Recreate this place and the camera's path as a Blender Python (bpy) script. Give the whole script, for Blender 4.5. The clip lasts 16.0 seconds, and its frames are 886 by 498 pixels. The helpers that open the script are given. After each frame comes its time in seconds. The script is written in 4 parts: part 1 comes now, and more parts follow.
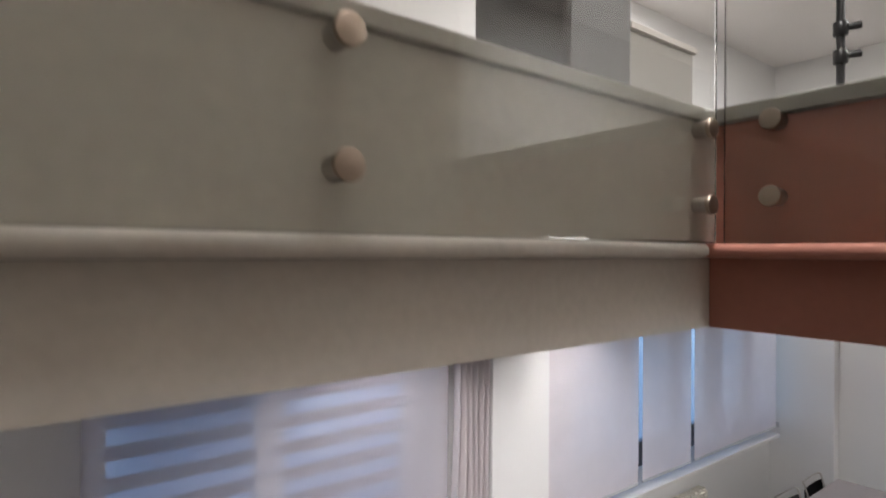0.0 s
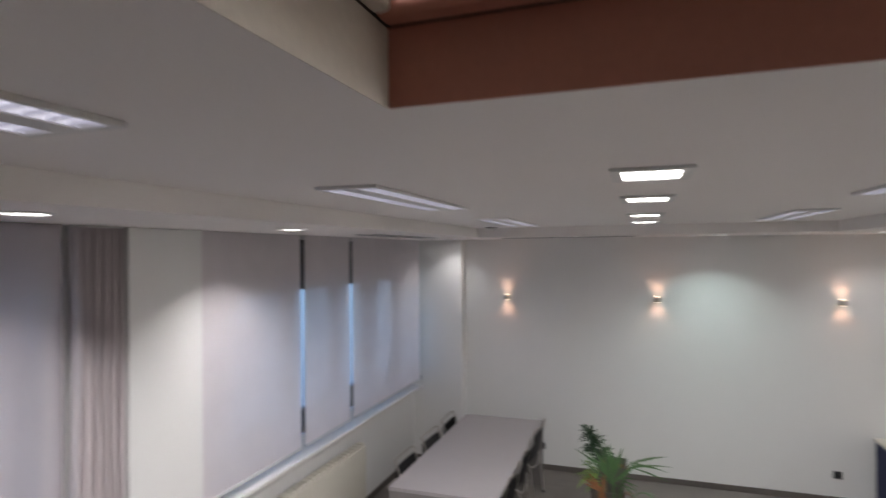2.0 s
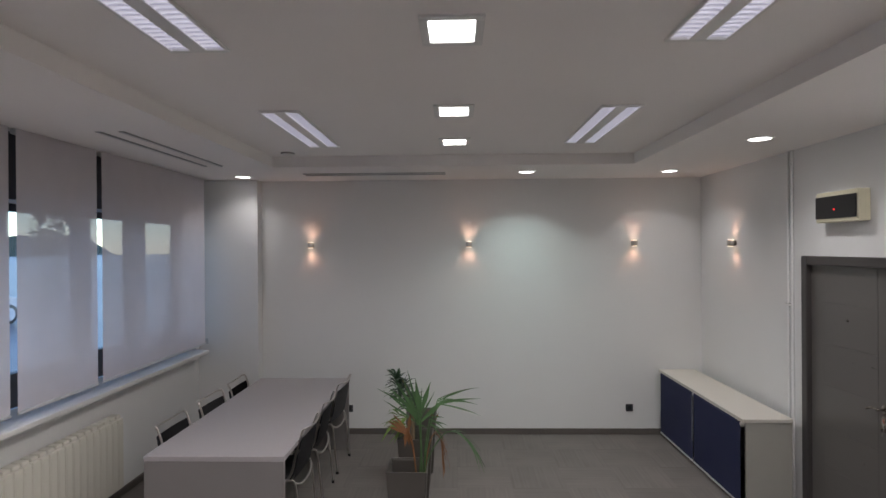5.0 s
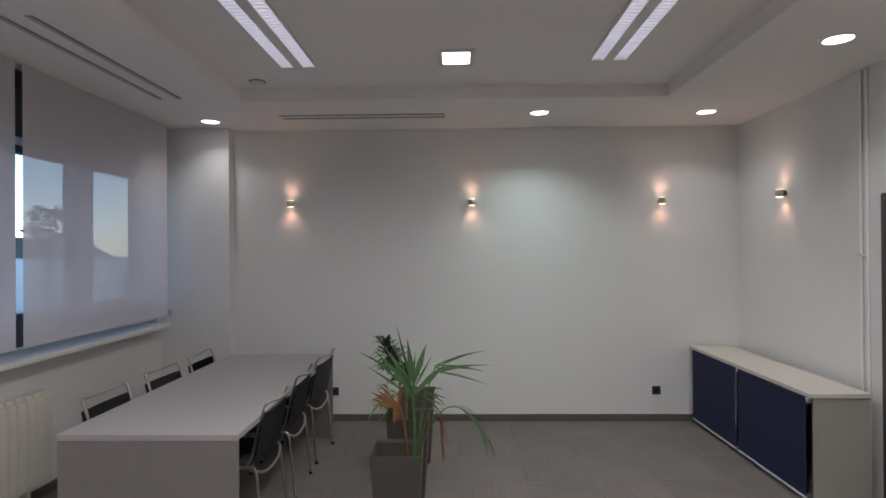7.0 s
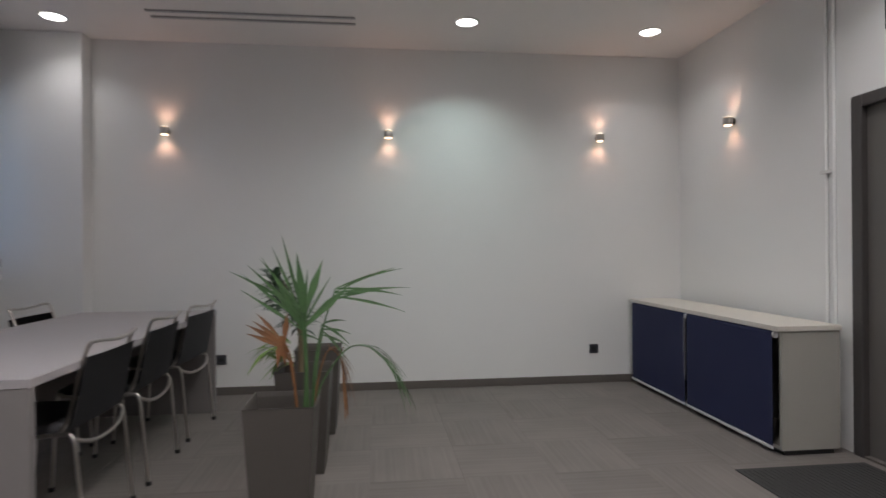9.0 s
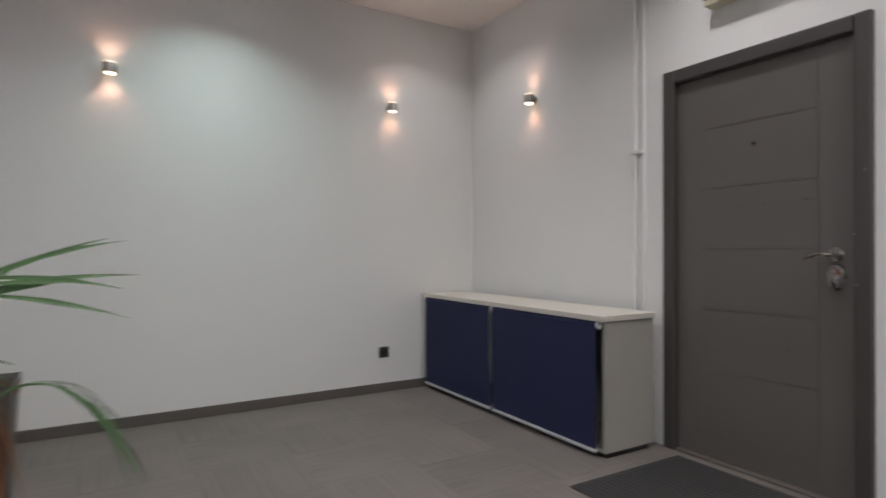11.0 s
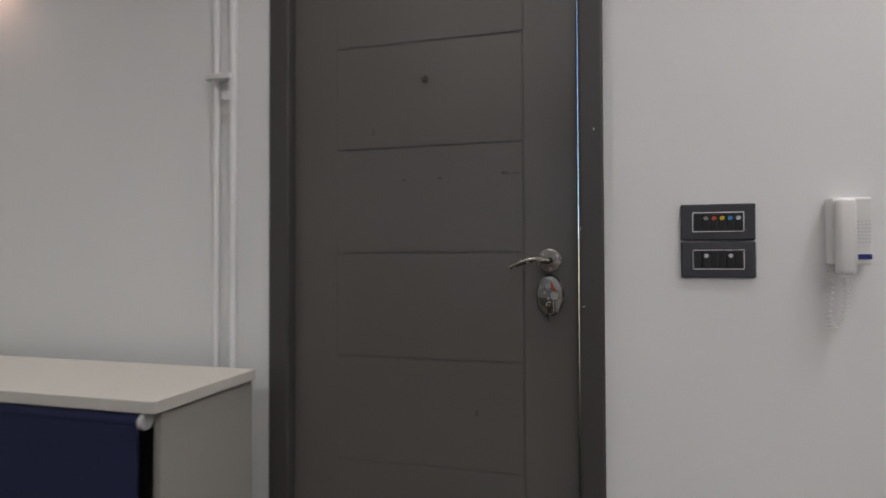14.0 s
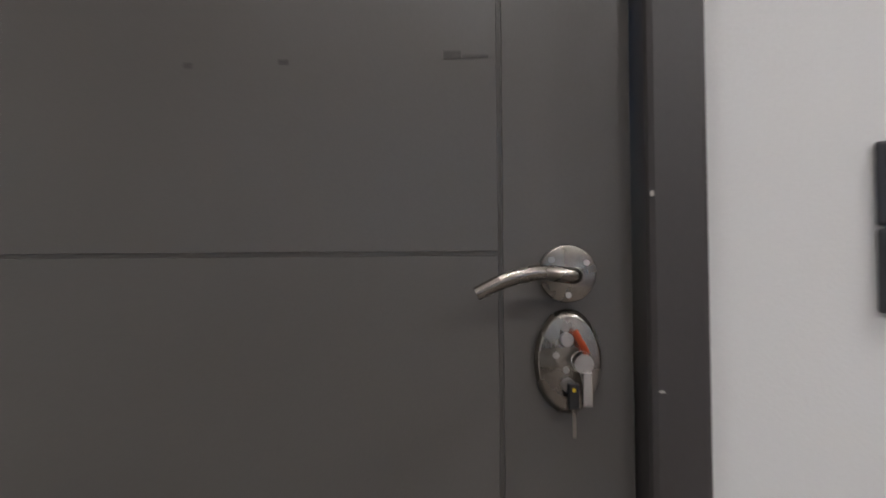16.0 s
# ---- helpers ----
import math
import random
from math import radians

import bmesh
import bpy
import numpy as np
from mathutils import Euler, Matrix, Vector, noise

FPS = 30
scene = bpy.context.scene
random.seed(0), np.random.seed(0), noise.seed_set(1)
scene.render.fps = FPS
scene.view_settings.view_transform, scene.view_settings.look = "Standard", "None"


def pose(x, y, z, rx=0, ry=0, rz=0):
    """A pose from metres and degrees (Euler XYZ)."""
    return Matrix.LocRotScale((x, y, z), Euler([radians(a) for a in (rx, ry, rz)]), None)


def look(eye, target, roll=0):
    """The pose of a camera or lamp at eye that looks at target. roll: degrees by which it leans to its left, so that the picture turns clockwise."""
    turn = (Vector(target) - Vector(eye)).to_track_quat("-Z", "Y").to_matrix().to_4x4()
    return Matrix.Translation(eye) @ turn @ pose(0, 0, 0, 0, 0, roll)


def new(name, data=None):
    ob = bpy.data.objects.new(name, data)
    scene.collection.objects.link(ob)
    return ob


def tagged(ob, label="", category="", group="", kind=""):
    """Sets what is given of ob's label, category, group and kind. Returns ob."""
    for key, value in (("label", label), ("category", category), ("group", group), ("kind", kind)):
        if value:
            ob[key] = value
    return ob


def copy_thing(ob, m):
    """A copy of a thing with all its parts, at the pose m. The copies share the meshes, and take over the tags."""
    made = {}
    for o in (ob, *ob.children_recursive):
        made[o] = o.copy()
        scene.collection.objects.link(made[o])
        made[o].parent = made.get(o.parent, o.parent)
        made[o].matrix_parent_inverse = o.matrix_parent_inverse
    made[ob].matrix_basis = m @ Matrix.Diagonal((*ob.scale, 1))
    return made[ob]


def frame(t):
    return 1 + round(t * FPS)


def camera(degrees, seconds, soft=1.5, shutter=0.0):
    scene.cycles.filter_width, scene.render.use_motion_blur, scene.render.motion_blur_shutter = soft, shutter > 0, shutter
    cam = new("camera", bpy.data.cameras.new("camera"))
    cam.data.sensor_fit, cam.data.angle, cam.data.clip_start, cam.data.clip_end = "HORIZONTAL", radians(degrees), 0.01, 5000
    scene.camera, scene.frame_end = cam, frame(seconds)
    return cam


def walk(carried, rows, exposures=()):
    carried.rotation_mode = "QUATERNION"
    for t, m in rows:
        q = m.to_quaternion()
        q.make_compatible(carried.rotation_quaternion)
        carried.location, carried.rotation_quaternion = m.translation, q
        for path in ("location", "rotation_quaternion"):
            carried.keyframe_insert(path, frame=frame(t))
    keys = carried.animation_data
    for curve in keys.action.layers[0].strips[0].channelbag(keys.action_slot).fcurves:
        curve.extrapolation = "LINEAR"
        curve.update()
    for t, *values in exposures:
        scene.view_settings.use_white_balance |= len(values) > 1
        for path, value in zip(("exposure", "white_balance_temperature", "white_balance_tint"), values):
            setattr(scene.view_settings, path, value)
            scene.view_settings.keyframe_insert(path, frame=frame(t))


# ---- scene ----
cam = camera(75.8, 16.0, shutter=0.6)
# the path: seconds, eye, target, roll
PATH = [
    (0, (-2.73, -7.63, 3.168), (-4.316, -6.412, 3.177), 0.4),
    (0.5, (-2.781, -7.549, 3.063), (-4.285, -6.23, 3.062), 0.6),
    (1, (-2.813, -7.51, 2.964), (-4.113, -5.99, 2.968), 0.5),
    (1.5, (-2.883, -7.488, 2.878), (-3.856, -5.74, 2.893), -0.0),
    (2, (-2.891, -7.42, 2.804), (-3.546, -5.53, 2.815), -0.5),
    (2.5, (-2.868, -7.337, 2.690), (-3.238, -5.374, 2.699), -0.5),
    (3, (-2.848, -7.236, 2.638), (-3.072, -5.249, 2.644), -0.5),
    (3.5, (-2.873, -7.085, 2.536), (-2.973, -5.088, 2.534), -0.5),
    (4, (-2.883, -6.927, 2.431), (-2.916, -4.927, 2.433), -0.5),
    (4.2, (-2.832, -6.893, 2.366), (-2.887, -4.893, 2.363), -0.4),
    (6.3, (-2.854, -6.131, 1.9), (-2.894, -4.131, 1.899), -0.4),
    (6.5, (-2.856, -6.031, 1.847), (-2.903, -4.032, 1.847), -0.5),
    (7, (-2.859, -5.833, 1.714), (-2.907, -3.833, 1.721), -0.4),
    (7.5, (-2.838, -5.61, 1.53), (-2.883, -3.61, 1.54), -0.4),
    (8, (-2.853, -5.432, 1.395), (-2.857, -3.432, 1.405), -0.4),
    (8.2, (-2.844, -5.363, 1.344), (-2.817, -3.363, 1.354), -0.4),
    (10.3, (-2.772, -4.382, 1.104), (-2.072, -2.509, 1.102), -0.4),
    (10.5, (-2.77, -4.295, 1.098), (-1.993, -2.452, 1.1), -0.4),
    (11, (-2.734, -4.083, 1.089), (-1.709, -2.365, 1.092), -0.1),
    (11.5, (-2.664, -3.888, 1.095), (-1.355, -2.377, 1.095), -0.4),
    (12, (-2.479, -3.678, 1.098), (-1.012, -2.319, 1.093), -0.4),
    (12.5, (-2.316, -3.512, 1.104), (-0.719, -2.308, 1.096), -0.5),
    (13, (-2.106, -3.285, 1.097), (-0.361, -2.306, 1.108), -0.1),
    (13.5, (-1.898, -3.146, 1.068), (-0.041, -2.403, 1.089), -0.2),
    (14, (-1.615, -2.957, 1.070), (0.317, -2.439, 1.105), -0.2),
    (14.5, (-1.385, -2.827, 1.085), (0.581, -2.457, 1.111), -0.3),
    (15, (-1.132, -2.702, 1.066), (0.864, -2.594, 1.133), -0.3),
    (15.5, (-0.868, -2.675, 1.070), (1.131, -2.680, 1.115), -0.5),
    (16, (-0.636, -2.697, 1.078), (1.363, -2.686, 1.128), -0.4),
]
walk(cam, [(t, look(e, g, r)) for t, e, g, r in PATH], [(0, 0.4), (1.5, 0.35), (2.5, 0.1), (4, -0.05), (8, -0.05), (10.5, 0.2), (11.5, 0.08), (13, -0.08), (14.5, -0.05), (16, 0.25)])

# ---- light ----
world = bpy.data.worlds.new("world")
scene.world = world
world.use_nodes = True
wn = world.node_tree.nodes
sky = wn.new("ShaderNodeTexSky")
sky.sky_type, sky.sun_disc = "NISHITA", False
sky.sun_elevation, sky.sun_rotation = radians(50), radians(90)
sky.ozone_density, sky.dust_density, sky.air_density = 5.0, 0.2, 1.0
world.node_tree.links.new(sky.outputs[0], wn["Background"].inputs[0])
wn["Background"].inputs[1].default_value = 0.42


def lamp(name, kind, m, watts, colour, **settings):
    data = bpy.data.lights.new(name, kind)
    data.energy, data.color = watts, colour
    if kind == "AREA":
        data.shape, data.size, data.size_y = settings["shape"], settings["size"], settings["size_y"]
        data.spread = settings.get("spread", math.pi)
    else:
        data.spot_size, data.spot_blend, data.shadow_soft_size = settings["angle"], settings["blend"], settings["soft"]
    ob = new(name, data)
    ob.matrix_world = m
    return ob


COOL, NEUTRAL, WARM = (0.80, 1.0, 0.97), (1.0, 0.968, 0.972), (1.0, 0.55, 0.38)
SQUARE_WATTS, DOWN_WATTS, SCONCE_WATTS, UPPER_WATTS = 15.0, 4.3, 1.2, 85.0

# ---- plan ----
LEFT, FAR, BACK = -5.85, 0.0, -11.5
CEIL, DROP, UP, FZ = 3.072, 2.968, 3.425, -0.022
TOP = 5.5
VOID_L, VOID_R, VOID_F, VOID_B = -3.262, -2.48, -6.60, -10.1
F_L, F_F = -3.268, -6.595
GL, GF = -3.242, -6.622
DOOR_A, DOOR_B, DOOR_H = -1.962, -2.98, 2.08
DOWN = [(-5.2, -0.46), (-2.1, -0.65), (-0.58, -0.6), (-0.57, -2.38), (-5.1, -4.14), (-5.09, -5.9), (-0.57, -4.15), (-0.57, -5.9)]
SQUARES = [(-2.853, y) for y in (-5.33, -4.325, -2.935, -1.85)]
SCONCES = [(-4.555, 0, 2.207, 0), (-2.70, 0, 2.207, 0), (-0.787, 0, 2.207, 0), (0, -0.82, 2.195, -90)]

for n, (x, y) in enumerate(DOWN):
    lamp("downlight_lamp", "AREA", pose(x, y, DROP - 0.012), DOWN_WATTS * (0.4, 1.3, 0.6, 0.9, 2.2, 3.2, 3.6, 3.6)[n], COOL if n == 1 else NEUTRAL, shape="DISK", size=0.13, size_y=0.13, spread=radians(120 if n < 6 else 180))
for (x, y), share in zip(SQUARES, (1.6, 1.45, 0.65, 0.3)):
    lamp("square_lamp", "AREA", pose(x, y, CEIL - 0.008), SQUARE_WATTS * share, NEUTRAL, shape="RECTANGLE", size=0.18, size_y=0.22, spread=radians(155))
for x, y, z, turn in SCONCES:
    c = Matrix.Translation((x, y, z)) @ pose(0, 0, 0, 0, 0, turn) @ Vector((0, -0.055, 0))
    for s in (1, -1):
        lamp("sconce_lamp", "SPOT", pose(c.x, c.y, c.z + s * 0.042, 180 if s > 0 else 0), SCONCE_WATTS, WARM, angle=radians(120), blend=0.8, soft=0.02)
# unseen fill lamps, added to brighten the gallery and the floor edge by the stairs
for x, y, share in ((-4.4, -3.5, 1), (-2.78, -7.05, 0.5), (-1.5, -3.5, 1)):
    lamp("upper_fill_lamp", "AREA", pose(x, y, TOP - 0.03), UPPER_WATTS * share, NEUTRAL, shape="RECTANGLE", size=0.6, size_y=0.6)


# ---- materials ----
def material(name, colour, rough=0.6, metal=0.0, vary=0.06, scale=3.0, bump=0.05, fine=150.0, streak=None, emit=0.0, random_piece=0.0):
    m = bpy.data.materials.new(name)
    m.use_nodes = True
    n, l = m.node_tree.nodes, m.node_tree.links
    p = n["Principled BSDF"]
    p.inputs["Roughness"].default_value, p.inputs["Metallic"].default_value = rough, metal
    co = n.new("ShaderNodeTexCoord")
    mp = n.new("ShaderNodeMapping")
    l.new(co.outputs["Object"], mp.inputs[0])
    if streak:
        mp.inputs["Scale"].default_value = streak
    big, small = n.new("ShaderNodeTexNoise"), n.new("ShaderNodeTexNoise")
    big.inputs["Scale"].default_value, small.inputs["Scale"].default_value = scale, fine
    big.inputs["Detail"].default_value, small.inputs["Detail"].default_value = 5, 3
    l.new(co.outputs["Object"], big.inputs[0])
    l.new(mp.outputs[0], small.inputs[0])
    mix = n.new("ShaderNodeMath")
    mix.operation = "ADD"
    l.new(big.outputs[0], mix.inputs[0])
    l.new(small.outputs[0], mix.inputs[1])
    ramp = n.new("ShaderNodeMapRange")
    ramp.inputs["From Min"].default_value, ramp.inputs["From Max"].default_value = 0.6, 1.4
    ramp.inputs["To Min"].default_value, ramp.inputs["To Max"].default_value = 1 - vary, 1 + vary
    l.new(mix.outputs[0], ramp.inputs[0])
    value = ramp.outputs[0]
    if random_piece:
        info = n.new("ShaderNodeObjectInfo")
        r2 = n.new("ShaderNodeMapRange")
        r2.inputs["To Min"].default_value, r2.inputs["To Max"].default_value = 1 - random_piece, 1 + random_piece
        l.new(info.outputs["Random"], r2.inputs[0])
        mul = n.new("ShaderNodeMath")
        mul.operation = "MULTIPLY"
        l.new(value, mul.inputs[0])
        l.new(r2.outputs[0], mul.inputs[1])
        value = mul.outputs[0]
    sc = n.new("ShaderNodeVectorMath")
    sc.operation = "SCALE"
    sc.inputs[0].default_value = colour[:3]
    l.new(value, sc.inputs["Scale"])
    l.new(sc.outputs[0], p.inputs["Base Color"])
    if bump:
        b = n.new("ShaderNodeBump")
        b.inputs["Strength"].default_value, b.inputs["Distance"].default_value = bump, 0.004
        l.new(small.outputs[0], b.inputs["Height"])
        l.new(b.outputs[0], p.inputs["Normal"])
    rr = n.new("ShaderNodeMapRange")
    rr.inputs["To Min"].default_value, rr.inputs["To Max"].default_value = max(0.02, rough - 0.08), min(1, rough + 0.08)
    l.new(big.outputs[0], rr.inputs[0])
    l.new(rr.outputs[0], p.inputs["Roughness"])
    if emit:
        p.inputs["Emission Color"].default_value = (1, 0.99, 0.97, 1)
        p.inputs["Emission Strength"].default_value = emit
    return m


def glass(name, colour, rough=0.0):
    m = bpy.data.materials.new(name)
    m.use_nodes = True
    p = m.node_tree.nodes["Principled BSDF"]
    p.inputs["Base Color"].default_value = (*colour, 1)
    p.inputs["Roughness"].default_value, p.inputs["IOR"].default_value = rough, 1.45
    p.inputs["Transmission Weight"].default_value = 1
    return m


def fabric(name, colour, through_share, clear):
    """Screen cloth: diffuse in front, light through it, and a little of the view through its holes."""
    m = bpy.data.materials.new(name)
    m.use_nodes = True
    n, l = m.node_tree.nodes, m.node_tree.links
    n.remove(n["Principled BSDF"])
    d, t, c = n.new("ShaderNodeBsdfDiffuse"), n.new("ShaderNodeBsdfTranslucent"), n.new("ShaderNodeBsdfTransparent")
    a, b = n.new("ShaderNodeMixShader"), n.new("ShaderNodeMixShader")
    co, w = n.new("ShaderNodeTexCoord"), n.new("ShaderNodeTexNoise")
    w.inputs["Scale"].default_value = 4
    l.new(co.outputs["Object"], w.inputs[0])
    sc, mr = n.new("ShaderNodeVectorMath"), n.new("ShaderNodeMapRange")
    mr.inputs["To Min"].default_value, mr.inputs["To Max"].default_value = 0.94, 1.06
    sc.operation = "SCALE"
    sc.inputs[0].default_value = colour
    l.new(w.outputs[0], mr.inputs[0])
    l.new(mr.outputs[0], sc.inputs["Scale"])
    l.new(sc.outputs[0], d.inputs[0])
    l.new(sc.outputs[0], t.inputs[0])
    a.inputs[0].default_value, b.inputs[0].default_value = through_share, clear
    l.new(d.outputs[0], a.inputs[1])
    l.new(t.outputs[0], a.inputs[2])
    l.new(a.outputs[0], b.inputs[1])
    l.new(c.outputs[0], b.inputs[2])
    l.new(b.outputs[0], n["Material Output"].inputs[0])
    return m


PAINT = material("wall_paint", (0.79, 0.785, 0.775), 0.75, vary=0.025, scale=1.2, bump=0.08, fine=220)
CEILP = material("ceiling_paint", (0.88, 0.845, 0.82), 0.85, vary=0.02, scale=1.0, bump=0.05)
BEIGE = material("fascia_plaster", (0.66, 0.62, 0.555), 0.8, vary=0.07, scale=2.5, bump=0.1, fine=60)
TERRA = material("terracotta_paint", (0.47, 0.20, 0.145), 0.7, vary=0.06, scale=2.5, bump=0.1, fine=60)
DARK = material("door_lacquer", (0.118, 0.109, 0.101), 0.32, vary=0.05, scale=2, bump=0.03, fine=300)
FRAME = material("door_frame_lacquer", (0.058, 0.052, 0.051), 0.45, vary=0.06, scale=4, bump=0.03)
CARPET = material("carpet_tile", (0.165, 0.147, 0.135), 0.95, vary=0.20, scale=2.2, bump=0.3, fine=9, streak=(0.12, 4, 1), random_piece=0.06)
CARPET_BASE = material("carpet_backing", (0.10, 0.09, 0.085), 0.95)
SKIRT = material("skirting_grey", (0.12, 0.105, 0.095), 0.6)
MAT = material("mat_rubber", (0.035, 0.034, 0.034), 0.9, vary=0.25, scale=8, bump=0.4, fine=300)
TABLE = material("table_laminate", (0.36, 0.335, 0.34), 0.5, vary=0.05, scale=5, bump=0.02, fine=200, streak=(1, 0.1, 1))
# the tabletop's laminate darkened: shade on the upright panels put into the colour
TABLE_SHADED = material("table_laminate_shaded", (0.205, 0.188, 0.185), 0.55, vary=0.05, scale=5, bump=0.02)
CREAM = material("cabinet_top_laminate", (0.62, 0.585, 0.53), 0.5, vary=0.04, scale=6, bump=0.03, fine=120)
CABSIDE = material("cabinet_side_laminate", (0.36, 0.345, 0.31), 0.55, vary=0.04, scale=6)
NAVY = material("navy_blind_cloth", (0.010, 0.0145, 0.060), 0.8, vary=0.08, scale=5, bump=0.15, fine=400)
WHITE = material("white_plastic", (0.74, 0.73, 0.71), 0.4, vary=0.02, scale=10, bump=0.0)
STAIRWALL = material("stair_wall_plaster", (0.50, 0.43, 0.37), 0.8, vary=0.05, scale=2, bump=0.1)
TRIM = material("edge_metal", (0.42, 0.40, 0.36), 0.45, 0.6, vary=0.08)
GREYBAR = material("pale_grey_plastic", (0.55, 0.55, 0.56), 0.4, vary=0.03)
STEEL = material("brushed_steel", (0.56, 0.53, 0.50), 0.32, 1.0, vary=0.08, scale=20, bump=0.04, fine=300, streak=(1, 1, 12))
NICKEL = material("satin_nickel", (0.33, 0.30, 0.265), 0.27, 1.0, vary=0.1, scale=25, bump=0.03)
DISC = material("brushed_disc", (0.50, 0.42, 0.34), 0.36, 1.0, vary=0.12, scale=30, bump=0.06, fine=300, streak=(1, 1, 14))
CHROME = material("chrome", (0.75, 0.75, 0.75), 0.12, 1.0, vary=0.03, bump=0.0)
# weak emission stands in for window light reflected in the unlit troughs
SHEEN_GLOW = material("louvre_sheen_glow", (0.86, 0.86, 0.90), 0.35, 0.35, vary=0.04, bump=0.02, emit=0.55)
SHEEN_GLOW.node_tree.nodes["Principled BSDF"].inputs["Emission Color"].default_value = (0.86, 0.84, 1, 1)
ALU = material("louvre_aluminium", (0.86, 0.86, 0.90), 0.35, 0.35, vary=0.04, bump=0.02)
SLING = material("chair_sling_cloth", (0.035, 0.034, 0.037), 0.8, vary=0.12, scale=6, bump=0.2, fine=300)
BLACK = material("black_plastic", (0.012, 0.012, 0.013), 0.35, vary=0.1, bump=0.02)
SCUFF = material("dark_scuff", (0.072, 0.067, 0.062), 0.6, vary=0.3, scale=40)
ANTHR = material("anthracite_plastic", (0.045, 0.045, 0.052), 0.35, vary=0.06, bump=0.03)
POT = material("planter_plastic", (0.078, 0.069, 0.062), 0.5, vary=0.08, scale=4, bump=0.05)
SOIL = material("potting_soil", (0.03, 0.022, 0.016), 1, vary=0.5, scale=30, bump=0.8, fine=60)
RAD = material("radiator_enamel", (0.70, 0.67, 0.59), 0.4, vary=0.02, bump=0.0)
CREAMBOX = material("cream_plastic", (0.66, 0.62, 0.46), 0.4, vary=0.03, bump=0.0)
LEAF = material("palm_leaf", (0.062, 0.135, 0.045), 0.45, vary=0.3, scale=9, bump=0.15, fine=90)
LEAFDARK = material("dark_leaf", (0.022, 0.052, 0.022), 0.4, vary=0.3, scale=9, bump=0.1)
LEAFLIGHT = material("lime_leaf", (0.16, 0.27, 0.05), 0.45, vary=0.3, scale=9, bump=0.1)
LEAFDEAD = material("dry_leaf", (0.20, 0.085, 0.03), 0.7, vary=0.4, scale=12, bump=0.2)
BARK = material("plant_cane", (0.20, 0.15, 0.09), 0.85, vary=0.3, scale=20, bump=0.4, fine=60)
LIT = material("lit_diffuser", (0.9, 0.9, 0.9), 0.5, vary=0.0, bump=0.0, emit=6.0)
LITWARM = material("lit_sconce_lens", (0.9, 0.8, 0.7), 0.5, vary=0.0, bump=0.0, emit=4.0)
LITWARM.node_tree.nodes["Principled BSDF"].inputs["Emission Color"].default_value = (1, 0.72, 0.5, 1)
REDLED = material("red_led", (0.8, 0.02, 0.02), 0.4, vary=0, bump=0, emit=1.5)
REDLED.node_tree.nodes["Principled BSDF"].inputs["Emission Color"].default_value = (1, 0.03, 0.03, 1)
RAIL_GLASS = glass("balustrade_glass", (0.975, 0.985, 0.955))
PANE = glass("window_glass", (0.96, 0.98, 1.0))
BLIND = fabric("screen_blind_cloth", (0.80, 0.745, 0.765), 0.24, 0.12)
BIGBLIND = fabric("sheer_blind_cloth", (0.60, 0.54, 0.575), 0.40, 0.40)
# dark colour stands in for the shade between blinds and wall
WINSHADE = material("window_shaded_dark", (0.06, 0.062, 0.075), 0.5)
CURTAIN = fabric("curtain_cloth", (0.76, 0.70, 0.71), 0.25, 0.0)
ASPHALT = material("wet_asphalt", (0.10, 0.105, 0.115), 0.35, vary=0.2, scale=0.5, bump=0.2)
FARGREEN = material("far_foliage", (0.035, 0.05, 0.03), 0.9, vary=0.3, scale=2, bump=0.0)
SLATM = material("shutter_slat", (0.10, 0.085, 0.09), 0.6)
COLOUR = {k: material("button_" + k, c, 0.35, vary=0.02, bump=0.0) for k, c in dict(grey=(0.25, 0.25, 0.26), red=(0.55, 0.09, 0.03), yellow=(0.62, 0.42, 0.02), blue=(0.04, 0.26, 0.55), white=(0.6, 0.6, 0.6), navy=(0.02, 0.03, 0.18)).items()}


# ---- building tools ----
ORIGIN = {}


def bx(bm, x0, x1, y0, y1, z0, z1, bevel=0.0, seg=2):
    g = bmesh.ops.create_cube(bm, size=1)["verts"]
    bmesh.ops.scale(bm, vec=(abs(x1 - x0), abs(y1 - y0), abs(z1 - z0)), verts=g)
    bmesh.ops.translate(bm, vec=((x0 + x1) / 2, (y0 + y1) / 2, (z0 + z1) / 2), verts=g)
    if bevel:
        edges = list({e for v in g for e in v.link_edges})
        bmesh.ops.bevel(bm, geom=edges, offset=bevel, segments=seg, affect="EDGES", profile=0.5)
    return bm


def box(x0, x1, y0, y1, z0, z1, bevel=0.0, seg=2):
    return bx(bmesh.new(), x0, x1, y0, y1, z0, z1, bevel, seg)


def cyl(bm, p0, p1, r, r2=None, seg=20, bevel=0.0):
    p0, p1 = Vector(p0), Vector(p1)
    d = p1 - p0
    g = bmesh.ops.create_cone(bm, cap_ends=True, segments=seg, radius1=r, radius2=r if r2 is None else r2, depth=d.length)["verts"]
    if bevel:
        caps = [e for e in {e for v in g for e in v.link_edges} if any(len(f.verts) > 4 for f in e.link_faces)]
        made = bmesh.ops.bevel(bm, geom=caps, offset=bevel, segments=2, affect="EDGES", profile=0.5)
        g = list({v for v in g if v.is_valid} | set(made["verts"]))
    bmesh.ops.transform(bm, matrix=Matrix.Translation((p0 + p1) / 2) @ d.to_track_quat("Z", "Y").to_matrix().to_4x4(), verts=g)
    return bm


